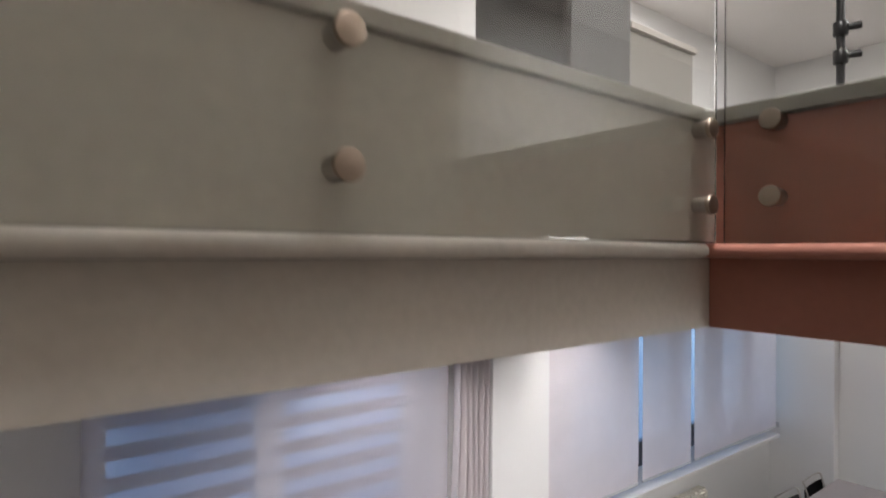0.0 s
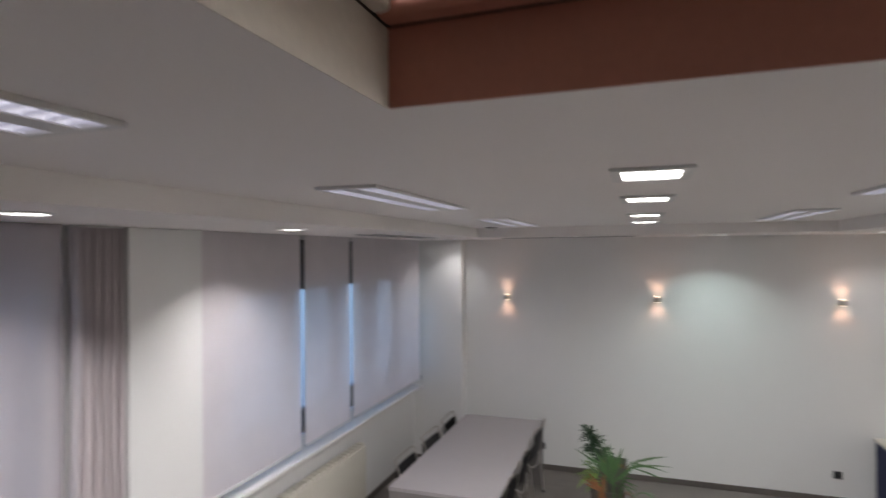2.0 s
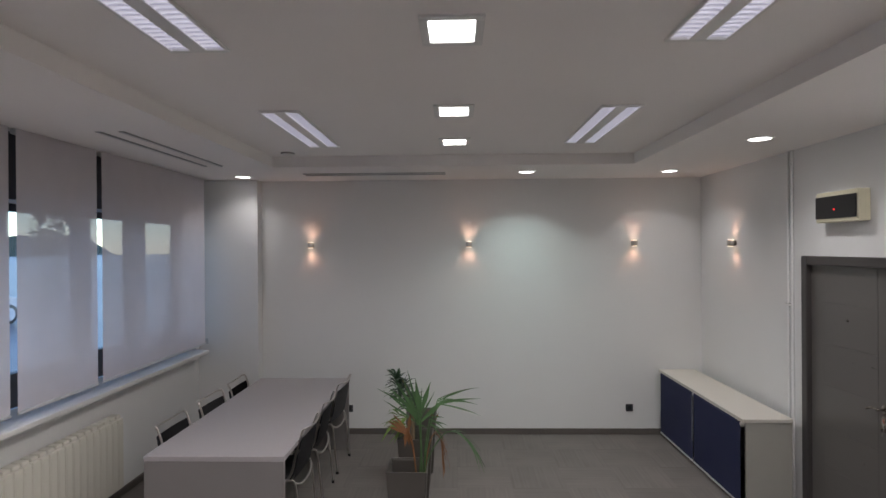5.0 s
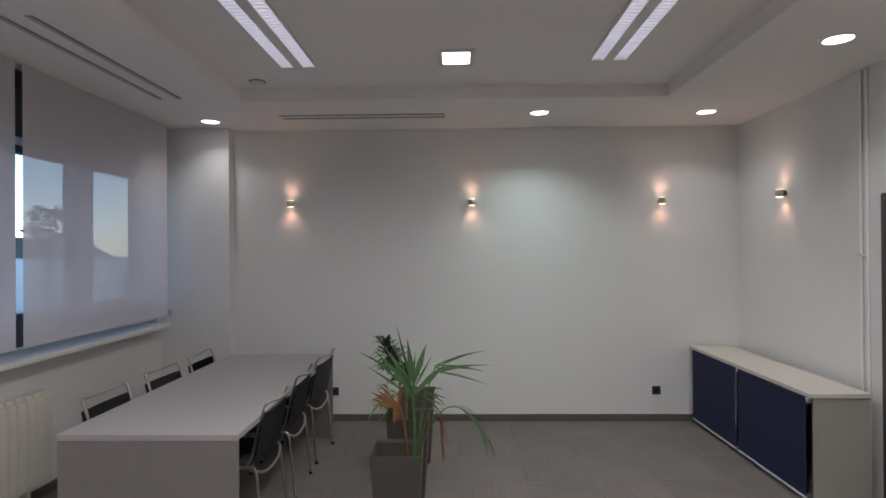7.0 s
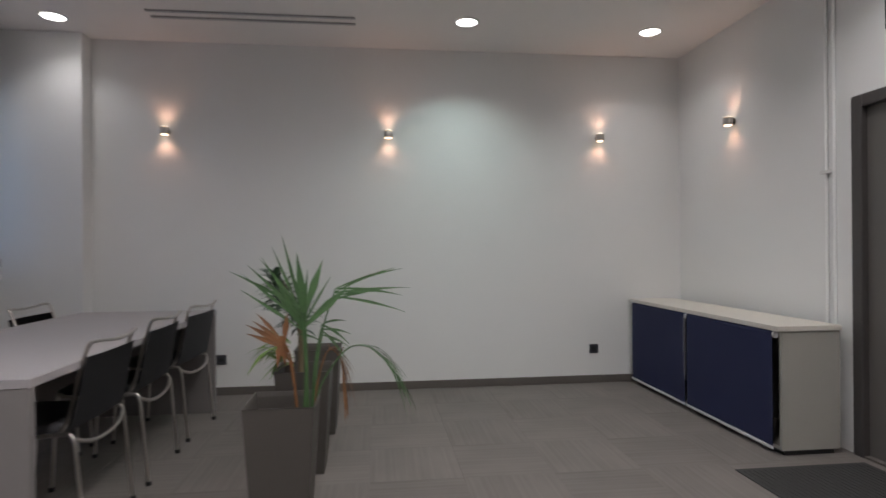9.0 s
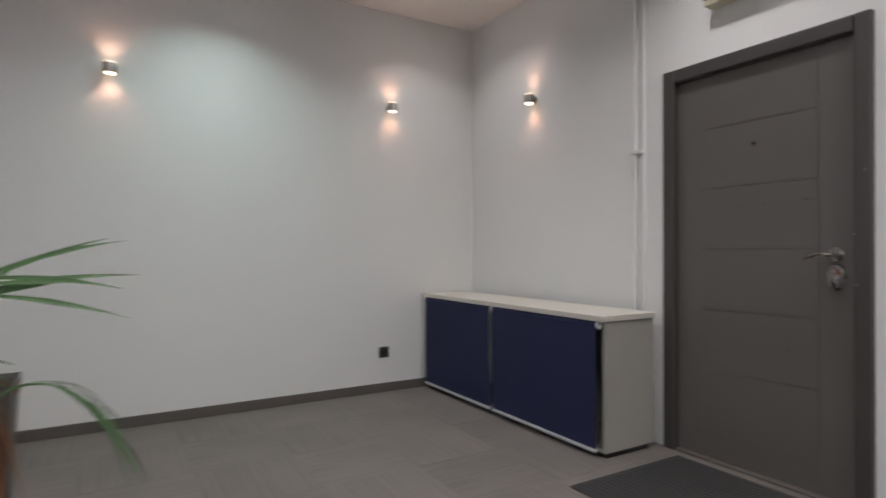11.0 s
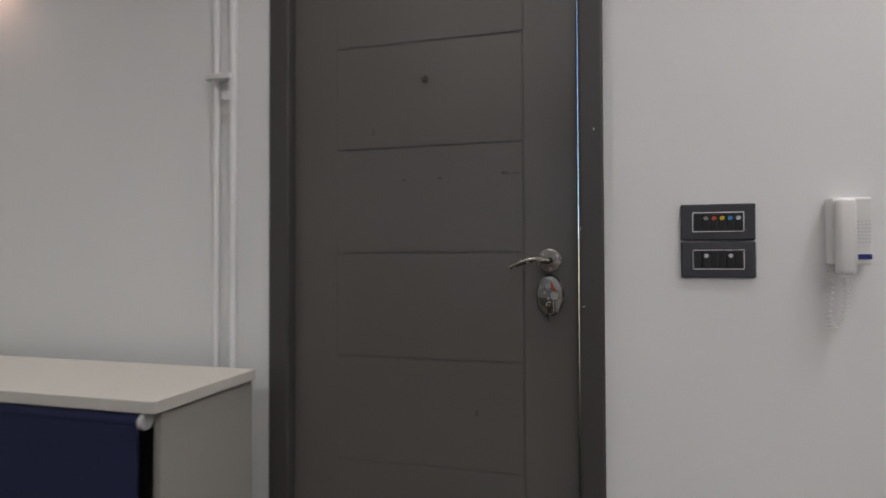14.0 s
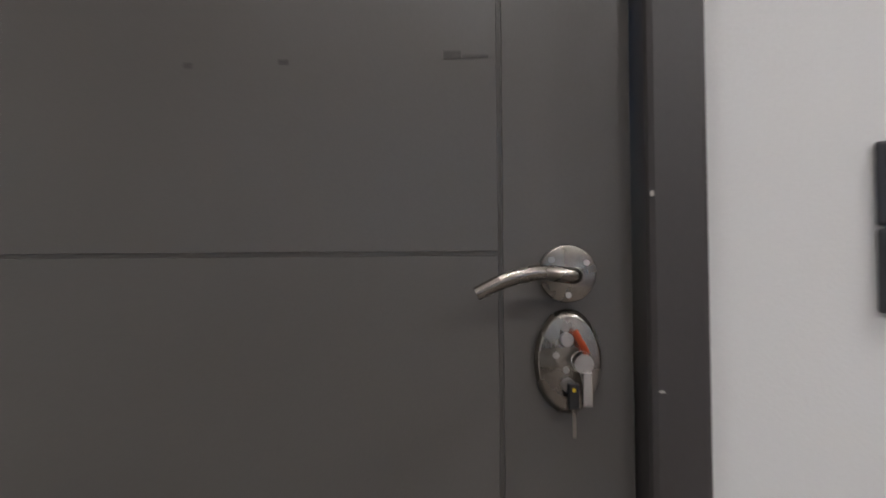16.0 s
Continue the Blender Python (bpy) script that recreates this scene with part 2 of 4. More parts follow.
def smooth_line(points, steps=6):
    pts = [Vector(p) for p in points]
    ext = [2 * pts[0] - pts[1], *pts, 2 * pts[-1] - pts[-2]]
    out = []
    for i in range(1, len(ext) - 2):
        a, b, c, d = ext[i - 1:i + 3]
        for k in range(steps):
            t = k / steps
            out.append(0.5 * (2 * b + (c - a) * t + (2 * a - 5 * b + 4 * c - d) * t * t + (3 * b - a - 3 * c + d) * t ** 3))
    return out + [pts[-1]]


def tube(bm, points, r, seg=8, r_end=None, flat=1.0):
    pts = [Vector(p) for p in points]
    rings, side = [], None
    for i, p in enumerate(pts):
        d = (pts[min(i + 1, len(pts) - 1)] - pts[max(i - 1, 0)]).normalized()
        if side is None:
            side = d.orthogonal().normalized()
        side = (side - d * side.dot(d)).normalized()
        up = d.cross(side)
        rad = r if r_end is None else r + (r_end - r) * i / (len(pts) - 1)
        rings.append([bm.verts.new(p + rad * (math.cos(a) * side + flat * math.sin(a) * up)) for a in [2 * math.pi * k / seg for k in range(seg)]])
    for a, b in zip(rings, rings[1:]):
        for k in range(seg):
            bm.faces.new((a[k], a[(k + 1) % seg], b[(k + 1) % seg], b[k]))
    bm.faces.new(rings[0][::-1])
    bm.faces.new(rings[-1])
    return bm


def link(name, bm, mat, shade=False):
    bmesh.ops.recalc_face_normals(bm, faces=bm.faces)
    me = bpy.data.meshes.new(name)
    if shade:
        for f in bm.faces:
            f.smooth = True
        for e in bm.edges:
            if len(e.link_faces) == 2 and e.calc_face_angle(0) > 0.6:
                e.smooth = False
    bm.to_mesh(me)
    bm.free()
    me.materials.append(mat)
    return new(name, me)


def thing(name, at, label, category, group="", kind=""):
    """An empty at a thing's base. Its parts are given in world places."""
    ob = new(name)
    ob.empty_display_size = 0.1
    ob.location = at
    ORIGIN[ob] = Vector(at)
    return tagged(ob, label, category, group, kind)


def part(name, bm, mat, parent, label="", shade=False):
    at = ORIGIN[parent]
    bmesh.ops.translate(bm, vec=-at, verts=bm.verts)
    ob = link(name, bm, mat, shade)
    ob.parent = parent
    ORIGIN[ob] = at
    return tagged(ob, label)


def structure(name, bm, mat, label, category="wall"):
    return tagged(link(name, bm, mat), label, category, "", "structure")


# ---- shell ----
W = 0.3
WIN = [(-4.30, -0.22, 1.085, 2.51), (-7.30, -5.30, 0.06, 2.80)]
bm = bmesh.new()
bx(bm, LEFT - W, LEFT, BACK, -7.30, FZ, UP - 0.01)
bx(bm, LEFT - W, LEFT, -5.30, -4.25, FZ, UP - 0.01)
bx(bm, LEFT - W, LEFT, -0.22, FAR, FZ, UP - 0.01)
bx(bm, LEFT - W, LEFT, -4.25, -0.22, FZ, 0.989)
bx(bm, LEFT - W, LEFT, -4.25, -0.22, 2.51, UP - 0.01)
bx(bm, LEFT - W, LEFT, -7.30, -5.30, FZ, 0.06)
bx(bm, LEFT - W, LEFT, -7.30, -5.30, 2.80, UP - 0.01)
structure("wall_west", bm, PAINT, "white painted window wall of the room")
structure("wall_north", box(LEFT - W, 0.3, FAR, FAR + 0.25, FZ - 0.1, TOP + 0.2), PAINT, "white painted end wall with wall lamps")
structure("pier", box(LEFT + 0.001, -5.70, -4.895, -4.308, FZ, DROP - 0.002, 0.004), PAINT, "white painted pier between the windows", "pillar")
structure("pilaster", box(LEFT + 0.002, -5.15, -0.15, -0.001, FZ, DROP - 0.002), PAINT, "white painted pilaster in the room corner", "pillar")
bm = bmesh.new()
bx(bm, 0, 0.25, DOOR_A, FAR, FZ - 0.1, TOP)
bx(bm, 0, 0.25, DOOR_B, DOOR_A, DOOR_H, TOP)
bx(bm, 0, 0.25, BACK, DOOR_B, FZ - 0.1, TOP)
structure("wall_east", bm, PAINT, "white painted wall with the entrance door")
structure("wall_south", box(LEFT - W, 0.3, BACK - 0.2, BACK, 0, TOP + 0.2), PAINT, "plain white back wall")
structure("wall_west_upper", box(LEFT - W, LEFT, BACK, FAR, UP, TOP + 0.2), PAINT, "plain white upper storey wall")
structure("wall_stair", bx(box(VOID_R, VOID_R + 0.14, BACK, -6.602, FZ, TOP), VOID_R, VOID_R + 0.14, -6.602, -6.55, FZ, 3.03), STAIRWALL, "beige plastered wall beside the stairs")
structure("corner_profile", box(VOID_R - 0.004, VOID_R + 0.022, -6.575, -6.545, FZ, 3.029, 0.003), NICKEL, "thin metal corner profile on the stair wall", "trim")
structure("floor", box(LEFT, 0, BACK, FAR, -0.14, FZ - 0.012), CARPET_BASE, "dark floor base under the carpet", "floor")

bm = bmesh.new()
bx(bm, LEFT, F_L, BACK, FAR, CEIL + 0.02, UP - 0.005)
bx(bm, F_L, 0, F_F, FAR, CEIL + 0.02, UP - 0.005)
bx(bm, VOID_R + 0.14, 0, BACK, F_F, CEIL + 0.02, UP - 0.005)
bx(bm, F_L, VOID_R, BACK, VOID_B, CEIL + 0.02, UP - 0.005)
structure("upper_floor", bm, CARPET_BASE, "floor slab of the upper storey", "floor")
bm = bmesh.new()
bx(bm, -4.65, F_L, BACK, -1.14, CEIL, CEIL + 0.02)
bx(bm, F_L, -1.12, F_F, -1.14, CEIL, CEIL + 0.02)
bx(bm, VOID_R + 0.14, -1.12, BACK, F_F, CEIL, CEIL + 0.02)
structure("ceiling", bm, CEILP, "white recessed ceiling panel", "ceiling")
bm = bmesh.new()
bx(bm, LEFT, -4.65, BACK, FAR, DROP, CEIL + 0.02)
bx(bm, -1.12, 0, BACK, FAR, DROP, CEIL + 0.02)
bx(bm, -4.65, -1.12, -1.14, FAR, DROP, CEIL + 0.02)
structure("ceiling_bulkhead", bm, CEILP, "white lowered ceiling border", "ceiling")
structure("ceiling_upper", box(LEFT, 0, BACK, FAR, TOP, TOP + 0.2), CEILP, "white upper storey ceiling", "ceiling")

# edge of the stair void
bm = bmesh.new()
bx(bm, F_L, F_L + 0.002, VOID_B, F_F, 3.032, 3.159)
bx(bm, F_L, VOID_L, VOID_B, F_F, 3.186, 3.400)
structure("fascia_side", bm, BEIGE, "beige plastered edge of the upper floor", "fascia")
structure("fascia_ledge_side", box(F_L, -3.236, VOID_B, -6.645, 3.160, 3.185, 0.0115, 4), BEIGE, "beige rounded plaster ledge under the glass", "trim")
bm = bmesh.new()
bx(bm, F_L + 0.003, VOID_R, F_F - 0.002, F_F, 3.032, 3.159)
bx(bm, VOID_L + 0.001, VOID_R, VOID_F, F_F, 3.186, 3.400)
structure("fascia_front", bm, TERRA, "terracotta painted edge of the upper floor", "fascia")
structure("fascia_ledge_front", box(F_L, VOID_R, -6.644, F_F, 3.160, 3.185, 0.0115, 4), TERRA, "terracotta plaster ledge under the glass", "trim")
structure("edge_trim_side", box(F_L - 0.05, -3.25, VOID_B, F_F + 0.05, 3.4005, 3.424, 0.003), TRIM, "pale metal trim along the floor edge", "trim")
structure("edge_trim_front", box(-3.249, VOID_R, -6.618, F_F + 0.05, 3.4005, 3.428, 0.003), TRIM, "pale metal trim along the floor edge", "trim")


# ---- glass balustrade ----
def standoff(rail, c, axis):
    """A round clamp fixing: a shank from the wall and a brushed disc in front of the pane."""
    c, d = Vector(c), Vector(axis)
    fix = part("standoff", cyl(bmesh.new(), c - d * 0.021, c + d * 0.012, 0.014, seg=24), STEEL, rail, shade=True)
    part("cap", cyl(bmesh.new(), c + d * 0.0125, c + d * 0.021, 0.0175, seg=32, bevel=0.002), DISC, fix, "brushed steel disc", True)


rail = thing("glass_balustrade", (VOID_L, -8.3, 3.183), "frameless glass balustrade on brushed steel standoffs", "balustrade", "stair balustrades")
p = part("glass_panel", box(GL, GL + 0.012, VOID_B, GF - 0.018, 3.186, 4.40, 0.002, 1), RAIL_GLASS, rail)
for y in (-6.668, -7.366, -8.08, -8.79, -9.5):
    for z in (3.252, 3.384):
        standoff(rail, (GL, y, z), (1, 0, 0))
rail = thing("glass_balustrade", (-2.85, VOID_F, 3.183), "frameless glass balustrade before the terracotta floor edge", "balustrade", "stair balustrades")
part("glass_panel", box(GL + 0.02, VOID_R - 0.006, GF - 0.012, GF, 3.186, 4.40, 0.002, 1), RAIL_GLASS, rail)
for x in (-3.143, -2.62):
    for z in (3.263, 3.390):
        standoff(rail, (x, GF, z), (0, -1, 0))

# ---- stairs ----
stairs = thing("staircase", (-2.86, -7.5, 0), "plain grey straight staircase up to the gallery", "stairs", "", "structure")
for k in range(20):
    y = -5.05 - 0.253 * k
    part("step", box(VOID_L + 0.04, VOID_R - 0.005, y - 0.253, y, max(FZ, 0.1713 * (k - 1)), 0.1713 * (k + 1) - (0.004 if k == 19 else 0), 0.004, 1), SKIRT, stairs)

# ---- skirting ----
def skirting(name, bm):
    structure(name, bm, SKIRT, "dark grey-brown skirting board", "baseboard")


skirting("baseboard_north", box(-5.149, -0.002, -0.016, -0.001, FZ + 0.001, FZ + 0.068, 0.003))
skirting("baseboard_pilaster", box(LEFT + 0.03, -5.15, -0.166, -0.151, FZ + 0.001, FZ + 0.068, 0.003))
skirting("baseboard_west", box(LEFT + 0.001, LEFT + 0.016, -5.2, -0.168, FZ + 0.001, FZ + 0.068, 0.003))
skirting("baseboard_east", box(-0.016, -0.001, -6.5, DOOR_B - 0.004, FZ + 0.001, FZ + 0.068, 0.003))

# ---- windows and blinds ----
def window(name, y0, y1, z0, z1, panes, label, rail=0.06, mat=WHITE):
    w = thing(name, (LEFT - 0.22, (y0 + y1) / 2, z0), label, "window", "", "structure")
    f = bmesh.new()
    xa, xb = LEFT - 0.26, LEFT - 0.19
    bx(f, xa, xb, y0 + 0.004, y1 - 0.004, z0 + 0.004, z0 + rail, 0.004)
    bx(f, xa, xb, y0 + 0.004, y1 - 0.004, z1 - 0.06, z1 - 0.004, 0.004)
    edges = [y0 + 0.004, *[v for p in panes for v in p], y1 - 0.004]
    for a, b in zip(edges[::2], edges[1::2]):
        if b - a > 0.01:
            bx(f, xa, xb, a, b, z0 + rail + 0.0005, z1 - 0.0605, 0.004)
    part("window_frame", f, mat, w)
    for a, b in panes:
        g = part("pane", box(LEFT - 0.23, LEFT - 0.222, a, b, z0 + rail, z1 - 0.06), PANE, w)
        g.visible_shadow = False
    return w


# tall dark bottom rail paints the shade low behind the blinds
window("window_1", -4.25, -0.22, 1.029, 2.51, [(-4.16, -3.83), (-3.60, -2.86), (-2.72, -1.98), (-1.80, -1.22), (-0.92, -0.28)], "window behind roller blinds, frame darkened for the shade there", 0.25, WINSHADE)
# added panel: paints the lintel's shade seen in the gaps between blinds
structure("shade_panel", box(LEFT + 0.001, LEFT + 0.03, -4.249, -0.23, 2.512, DROP - 0.003, 0.004), WINSHADE, "added dark panel for the shade behind the blinds", "trim")
structure("window_sill_1", box(LEFT - 0.19, LEFT + 0.19, -4.249, -0.30, 0.990, 1.028, 0.006), WHITE, "white window sill board", "sill")
window("window_2", -7.30, -5.30, 0.06, 2.80, [(-7.22, -6.46), (-6.29, -5.42)], "wide glazed double door behind a sheer blind")


def roller_blind(y0, y1, z0, z1, x, cloth, label):
    b = thing("roller_blind", (x, (y0 + y1) / 2, z0), label, "blind", "roller blinds of the window")
    c = bmesh.new()
    n = 24
    rows = []
    for i in range(n + 1):
        y = y0 + (y1 - y0) * i / n
        rows.append([c.verts.new((x + 0.003 * math.sin(3 * math.pi * i / n) * (1 - j / 8), y, z0 + (z1 - z0) * j / 8)) for j in range(9)])
    for a, d in zip(rows, rows[1:]):
        for j in range(8):
            c.faces.new((a[j], d[j], d[j + 1], a[j + 1]))
    part("cloth", c, cloth, b, shade=True)
    part("bottom_bar", box(x - 0.009, x + 0.009, y0, y1, z0 - 0.014, z0 + 0.006, 0.004), GREYBAR, b)
    part("tube", cyl(bmesh.new(), (x - 0.022, y0, z1 - 0.021), (x - 0.022, y1, z1 - 0.021), 0.02), GREYBAR, b, shade=True)
    return b


BX = LEFT + 0.14
for a, b_ in ((-4.30, -3.115), (-3.052, -2.222), (-2.158, -0.29)):
    roller_blind(a, b_, 1.105, DROP - 0.003, BX, BLIND, "pale grey screen roller blind pulled down over the window")
roller_blind(-7.36, -5.29, 0.08, DROP - 0.003, BX, BIGBLIND, "pale lilac sheer roller blind over the glazed door")
bk = thing("blind_bracket", (LEFT + 0.14, -0.262, 1.10), "small grey blind guide bracket by the sill", "bracket")
part("plate", box(LEFT + 0.001, LEFT + 0.165, -0.270, -0.262, 1.09, 1.15, 0.002), GREYBAR, bk)
part("pin", cyl(bmesh.new(), (LEFT + 0.14, -0.29, 1.118), (LEFT + 0.14, -0.270, 1.118), 0.006), STEEL, bk, shade=True)

cur = thing("curtain", (LEFT + 0.09, -5.05, 0), "pale grey gathered curtain hanging beside the pillar", "curtain")
c = bmesh.new()
rows = []
for i in range(121):
    u = i / 120
    y = -5.215 + 0.31 * u
    x = LEFT + 0.10 + 0.045 * math.sin(u * 2 * math.pi * 5.5) + 0.012 * math.sin(u * 31 + 1)
    rows.append([c.verts.new((x + 0.006 * math.sin(9 * u + j), y + 0.006 * math.sin(j * 0.9 + 7 * u), 0.02 + (DROP - 0.03) * j / 10)) for j in range(11)])
for a, d in zip(rows, rows[1:]):
    for j in range(10):
        c.faces.new((a[j], d[j], d[j + 1], a[j + 1]))
part("drape", c, CURTAIN, cur, shade=True)
part("track", box(LEFT + 0.07, LEFT + 0.13, -5.215, -4.905, DROP - 0.012, DROP - 0.002), WHITE, cur)

sh = thing("slatted_shutter", (LEFT - 0.45, -6.3, 0), "horizontal slatted shutter outside the glazed door", "shutter")
for y in (-7.4, -6.3, -5.2):
    part("post", box(LEFT - 0.50, LEFT - 0.46, y - 0.02, y + 0.02, -0.13, 2.95, 0.003), SLATM, sh)
for k in range(15):
    z = 0.25 + 0.176 * k
    part("slat", box(LEFT - 0.458, LEFT - 0.44, -7.42, -5.18, z, z + 0.085, 0.003), SLATM, sh)

# ---- ceiling lamps ----
for x, y in DOWN:
    d = thing("downlight", (x, y, DROP), "round recessed ceiling downlight with lit white lens", "downlight", "recessed downlights")
    r = bmesh.new()
    ring = [(0.098, 0.0), (0.098, -0.004), (0.092, -0.008), (0.081, -0.008), (0.079, -0.004), (0.079, 0.0)]
    vs = [[r.verts.new((x + q * math.cos(a), y + q * math.sin(a), DROP + h - 0.0005)) for q, h in ring] for a in [2 * math.pi * k / 36 for k in range(36)]]
    for k in range(36):
        for j in range(6):
            r.faces.new((vs[k][j], vs[(k + 1) % 36][j], vs[(k + 1) % 36][(j + 1) % 6], vs[k][(j + 1) % 6]))
    part("rim", r, WHITE, d, shade=True)
    part("lens", cyl(bmesh.new(), (x, y, DROP - 0.001), (x, y, DROP - 0.005), 0.078, seg=36), LIT, d)

for x, y in SQUARES:
    s = thing("square_ceiling_light", (x, y, CEIL), "small square recessed ceiling light, lit", "ceiling light", "row of square lights")
    f = bmesh.new()
    for a in ((x - 0.132, x + 0.132, y - 0.16, y - 0.121), (x - 0.132, x + 0.132, y + 0.121, y + 0.16), (x - 0.132, x - 0.0955, y - 0.1208, y + 0.1208), (x + 0.0955, x + 0.132, y - 0.1208, y + 0.1208)):
        bx(f, *a, CEIL - 0.012, CEIL - 0.0005, 0.002)
    part("frame", f, WHITE, s)
    part("diffuser", box(x - 0.095, x + 0.095, y - 0.1205, y + 0.1205, CEIL - 0.005, CEIL - 0.001), LIT, s)

for x, y0, y1 in ((-3.997, -5.415, -4.135), (-4.003, -3.0, -1.69), (-1.79, -5.46, -4.175), (-1.775, -3.04, -1.75), (-3.997, -7.83, -6.55)):
    s = thing("fluorescent_fitting", (x, (y0 + y1) / 2, CEIL), "recessed twin fluorescent fitting with aluminium louvres, reflected sheen added as glow", "ceiling light", "twin louvre fittings")
    f = bmesh.new()
    for a in ((x - 0.136, x + 0.136, y0, y0 + 0.025), (x - 0.136, x + 0.136, y1 - 0.025, y1), (x - 0.136, x - 0.122, y0 + 0.0252, y1 - 0.0252), (x + 0.122, x + 0.136, y0 + 0.0252, y1 - 0.0252), (x - 0.036, x + 0.036, y0 + 0.0252, y1 - 0.0252)):
        bx(f, *a, CEIL - 0.014, CEIL - 0.0005, 0.002)
    part("frame", f, WHITE, s)
    for sx in (-1, 1):
        cx = x + sx * 0.079
        t = bmesh.new()
        n = 10
        prof = [(cx + 0.042 * math.cos(math.pi * k / n), CEIL - 0.0095 + 0.008 * math.sin(math.pi * k / n)) for k in range(n + 1)]
        for (xa, za), (xb, zb) in zip(prof, prof[1:]):
            t.faces.new([t.verts.new(v) for v in ((xa, y0 + 0.026, za), (xb, y0 + 0.026, zb), (xb, y1 - 0.026, zb), (xa, y1 - 0.026, za))])
        bmesh.ops.remove_doubles(t, verts=t.verts, dist=1e-5)
        tr = part("reflector", t, SHEEN_GLOW, s, "aluminium trough, its reflected sheen added as glow", True)
        k = y0 + 0.06
        while k < y1 - 0.04:
            part("louvre", box(cx - 0.041, cx + 0.041, k, k + 0.003, CEIL - 0.013, CEIL - 0.003), ALU, tr)
            k += 0.045


def slot_vent(x0, x1, y0, y1, along_x, label):
    v = thing("slot_vent", ((x0 + x1) / 2, (y0 + y1) / 2, DROP), label, "air vent", "linear slot vents")
    wide = (y1 - y0) if along_x else (x1 - x0)
    for k in (0, 1):
        a = k * (wide - 0.045)
        r = (x0, x1, y0 + a, y0 + a + 0.045) if along_x else (x0 + a, x0 + a + 0.045, y0, y1)
        part("slot", box(*r, DROP - 0.004, DROP - 0.0005, 0.001, 1), SKIRTPALE, v)
        if along_x:
            q = (r[0], r[1], r[2] + 0.016, r[2] + 0.029)
        else:
            q = (r[0] + 0.016, r[0] + 0.029, r[2], r[3])
        part("blade", box(*q, DROP - 0.009, DROP - 0.0042), GREYBAR, v)


SKIRTPALE = material("vent_shadow_grey", (0.26, 0.25, 0.24), 0.7)
slot_vent(-4.48, -2.96, -0.66, -0.50, True, "white twin slot air vent in the ceiling border")
slot_vent(-5.285, -5.08, -2.90, -1.27, False, "white twin slot air vent above the window")
sm = thing("smoke_detector", (-4.43, -1.36, CEIL), "round grey ceiling sensor", "sensor")
part("base", cyl(bmesh.new(), (-4.43, -1.36, CEIL - 0.012), (-4.43, -1.36, CEIL - 0.0005), 0.065, seg=32, bevel=0.003), SKIRTPALE, sm, shade=True)
part("cover", cyl(bmesh.new(), (-4.43, -1.36, CEIL - 0.022), (-4.43, -1.36, CEIL - 0.0125), 0.045, 0.055, 32), WHITE, sm, shade=True)

# ---- wall lamps ----
for x, y, z, turn in SCONCES:
    m = Matrix.Translation((x, y, z)) @ pose(0, 0, 0, 0, 0, turn)
    s = thing("wall_lamp", (0, 0, 0), "small round brushed metal wall lamp shining up and down", "wall lamp", "up and down wall lamps")
    part("wall_plate", cyl(bmesh.new(), (0, -0.001, 0), (0, -0.012, 0), 0.028, seg=28), NICKEL, s, shade=True)
    part("body", cyl(bmesh.new(), (0, -0.050, -0.031), (0, -0.050, 0.031), 0.037, seg=36, bevel=0.004), STEEL, s, "satin nickel drum", True)
    part("stem", cyl(bmesh.new(), (0, -0.0125, 0), (0, -0.018, 0), 0.018, seg=20), NICKEL, s, shade=True)
    for k in (1, -1):
        part("lens", cyl(bmesh.new(), (0, -0.050, k * 0.0315), (0, -0.050, k * 0.035), 0.029, seg=28), LITWARM, s, "warm lit lens")
    s.matrix_world = m


# ---- sockets ----
def socket(x, z):
    s = thing("wall_socket", (x, 0, z), "anthracite square wall socket above the skirting", "socket", "wall sockets")
    f = part("plate", box(x - 0.042, x + 0.042, -0.010, -0.0005, z - 0.042, z + 0.042, 0.004), ANTHR, s)
    part("insert", cyl(bmesh.new(), (x, -0.0105, z), (x, -0.012, z), 0.022, seg=28), BLACK, f)


socket(-0.844, 0.287)
socket(-4.122, 0.278)

# ---- entrance door ----
door = thing("door_1", (0, -2.47, 0), "dark grey security door with horizontal grooves, closed", "door", "", "structure")
f = bmesh.new()
for a in ((DOOR_A - 0.072, DOOR_A, FZ, DOOR_H), (DOOR_B, DOOR_B + 0.067, FZ, DOOR_H)):
    bx(f, -0.028, 0.10, a[0], a[1], a[2], a[3], 0.008)
bx(f, -0.0275, 0.0995, DOOR_B + 0.0675, DOOR_A - 0.0725, DOOR_H - 0.072, DOOR_H, 0.008)
part("door_frame", f, FRAME, door)
leaf = part("door_leaf", box(0.016, 0.07, -2.910, -2.029, -0.008, DOOR_H - 0.074, 0.002), DARK, door)
G = 0.0021
HZ = [-0.008, 0.138, 0.455, 0.772, 1.089, 1.408, 1.725, DOOR_H - 0.074]
part("panel", box(0.0142, 0.0155, -2.179, -2.030, -0.007, DOOR_H - 0.075), DARK, leaf)
part("panel", box(0.0142, 0.0155, -2.909, -2.759 - G, -0.007, DOOR_H - 0.075, 0.0015, 1), DARK, leaf)
for a, b_ in zip(HZ, HZ[1:]):
    part("panel", box(0.0142, 0.0155, -2.759 + G, -2.179, a + G, b_ - G, 0.0012, 1), DARK, leaf)
part("threshold", box(-0.02, 0.10, -2.90, -2.03, FZ + 0.0005, -0.009, 0.002), SKIRT, door)
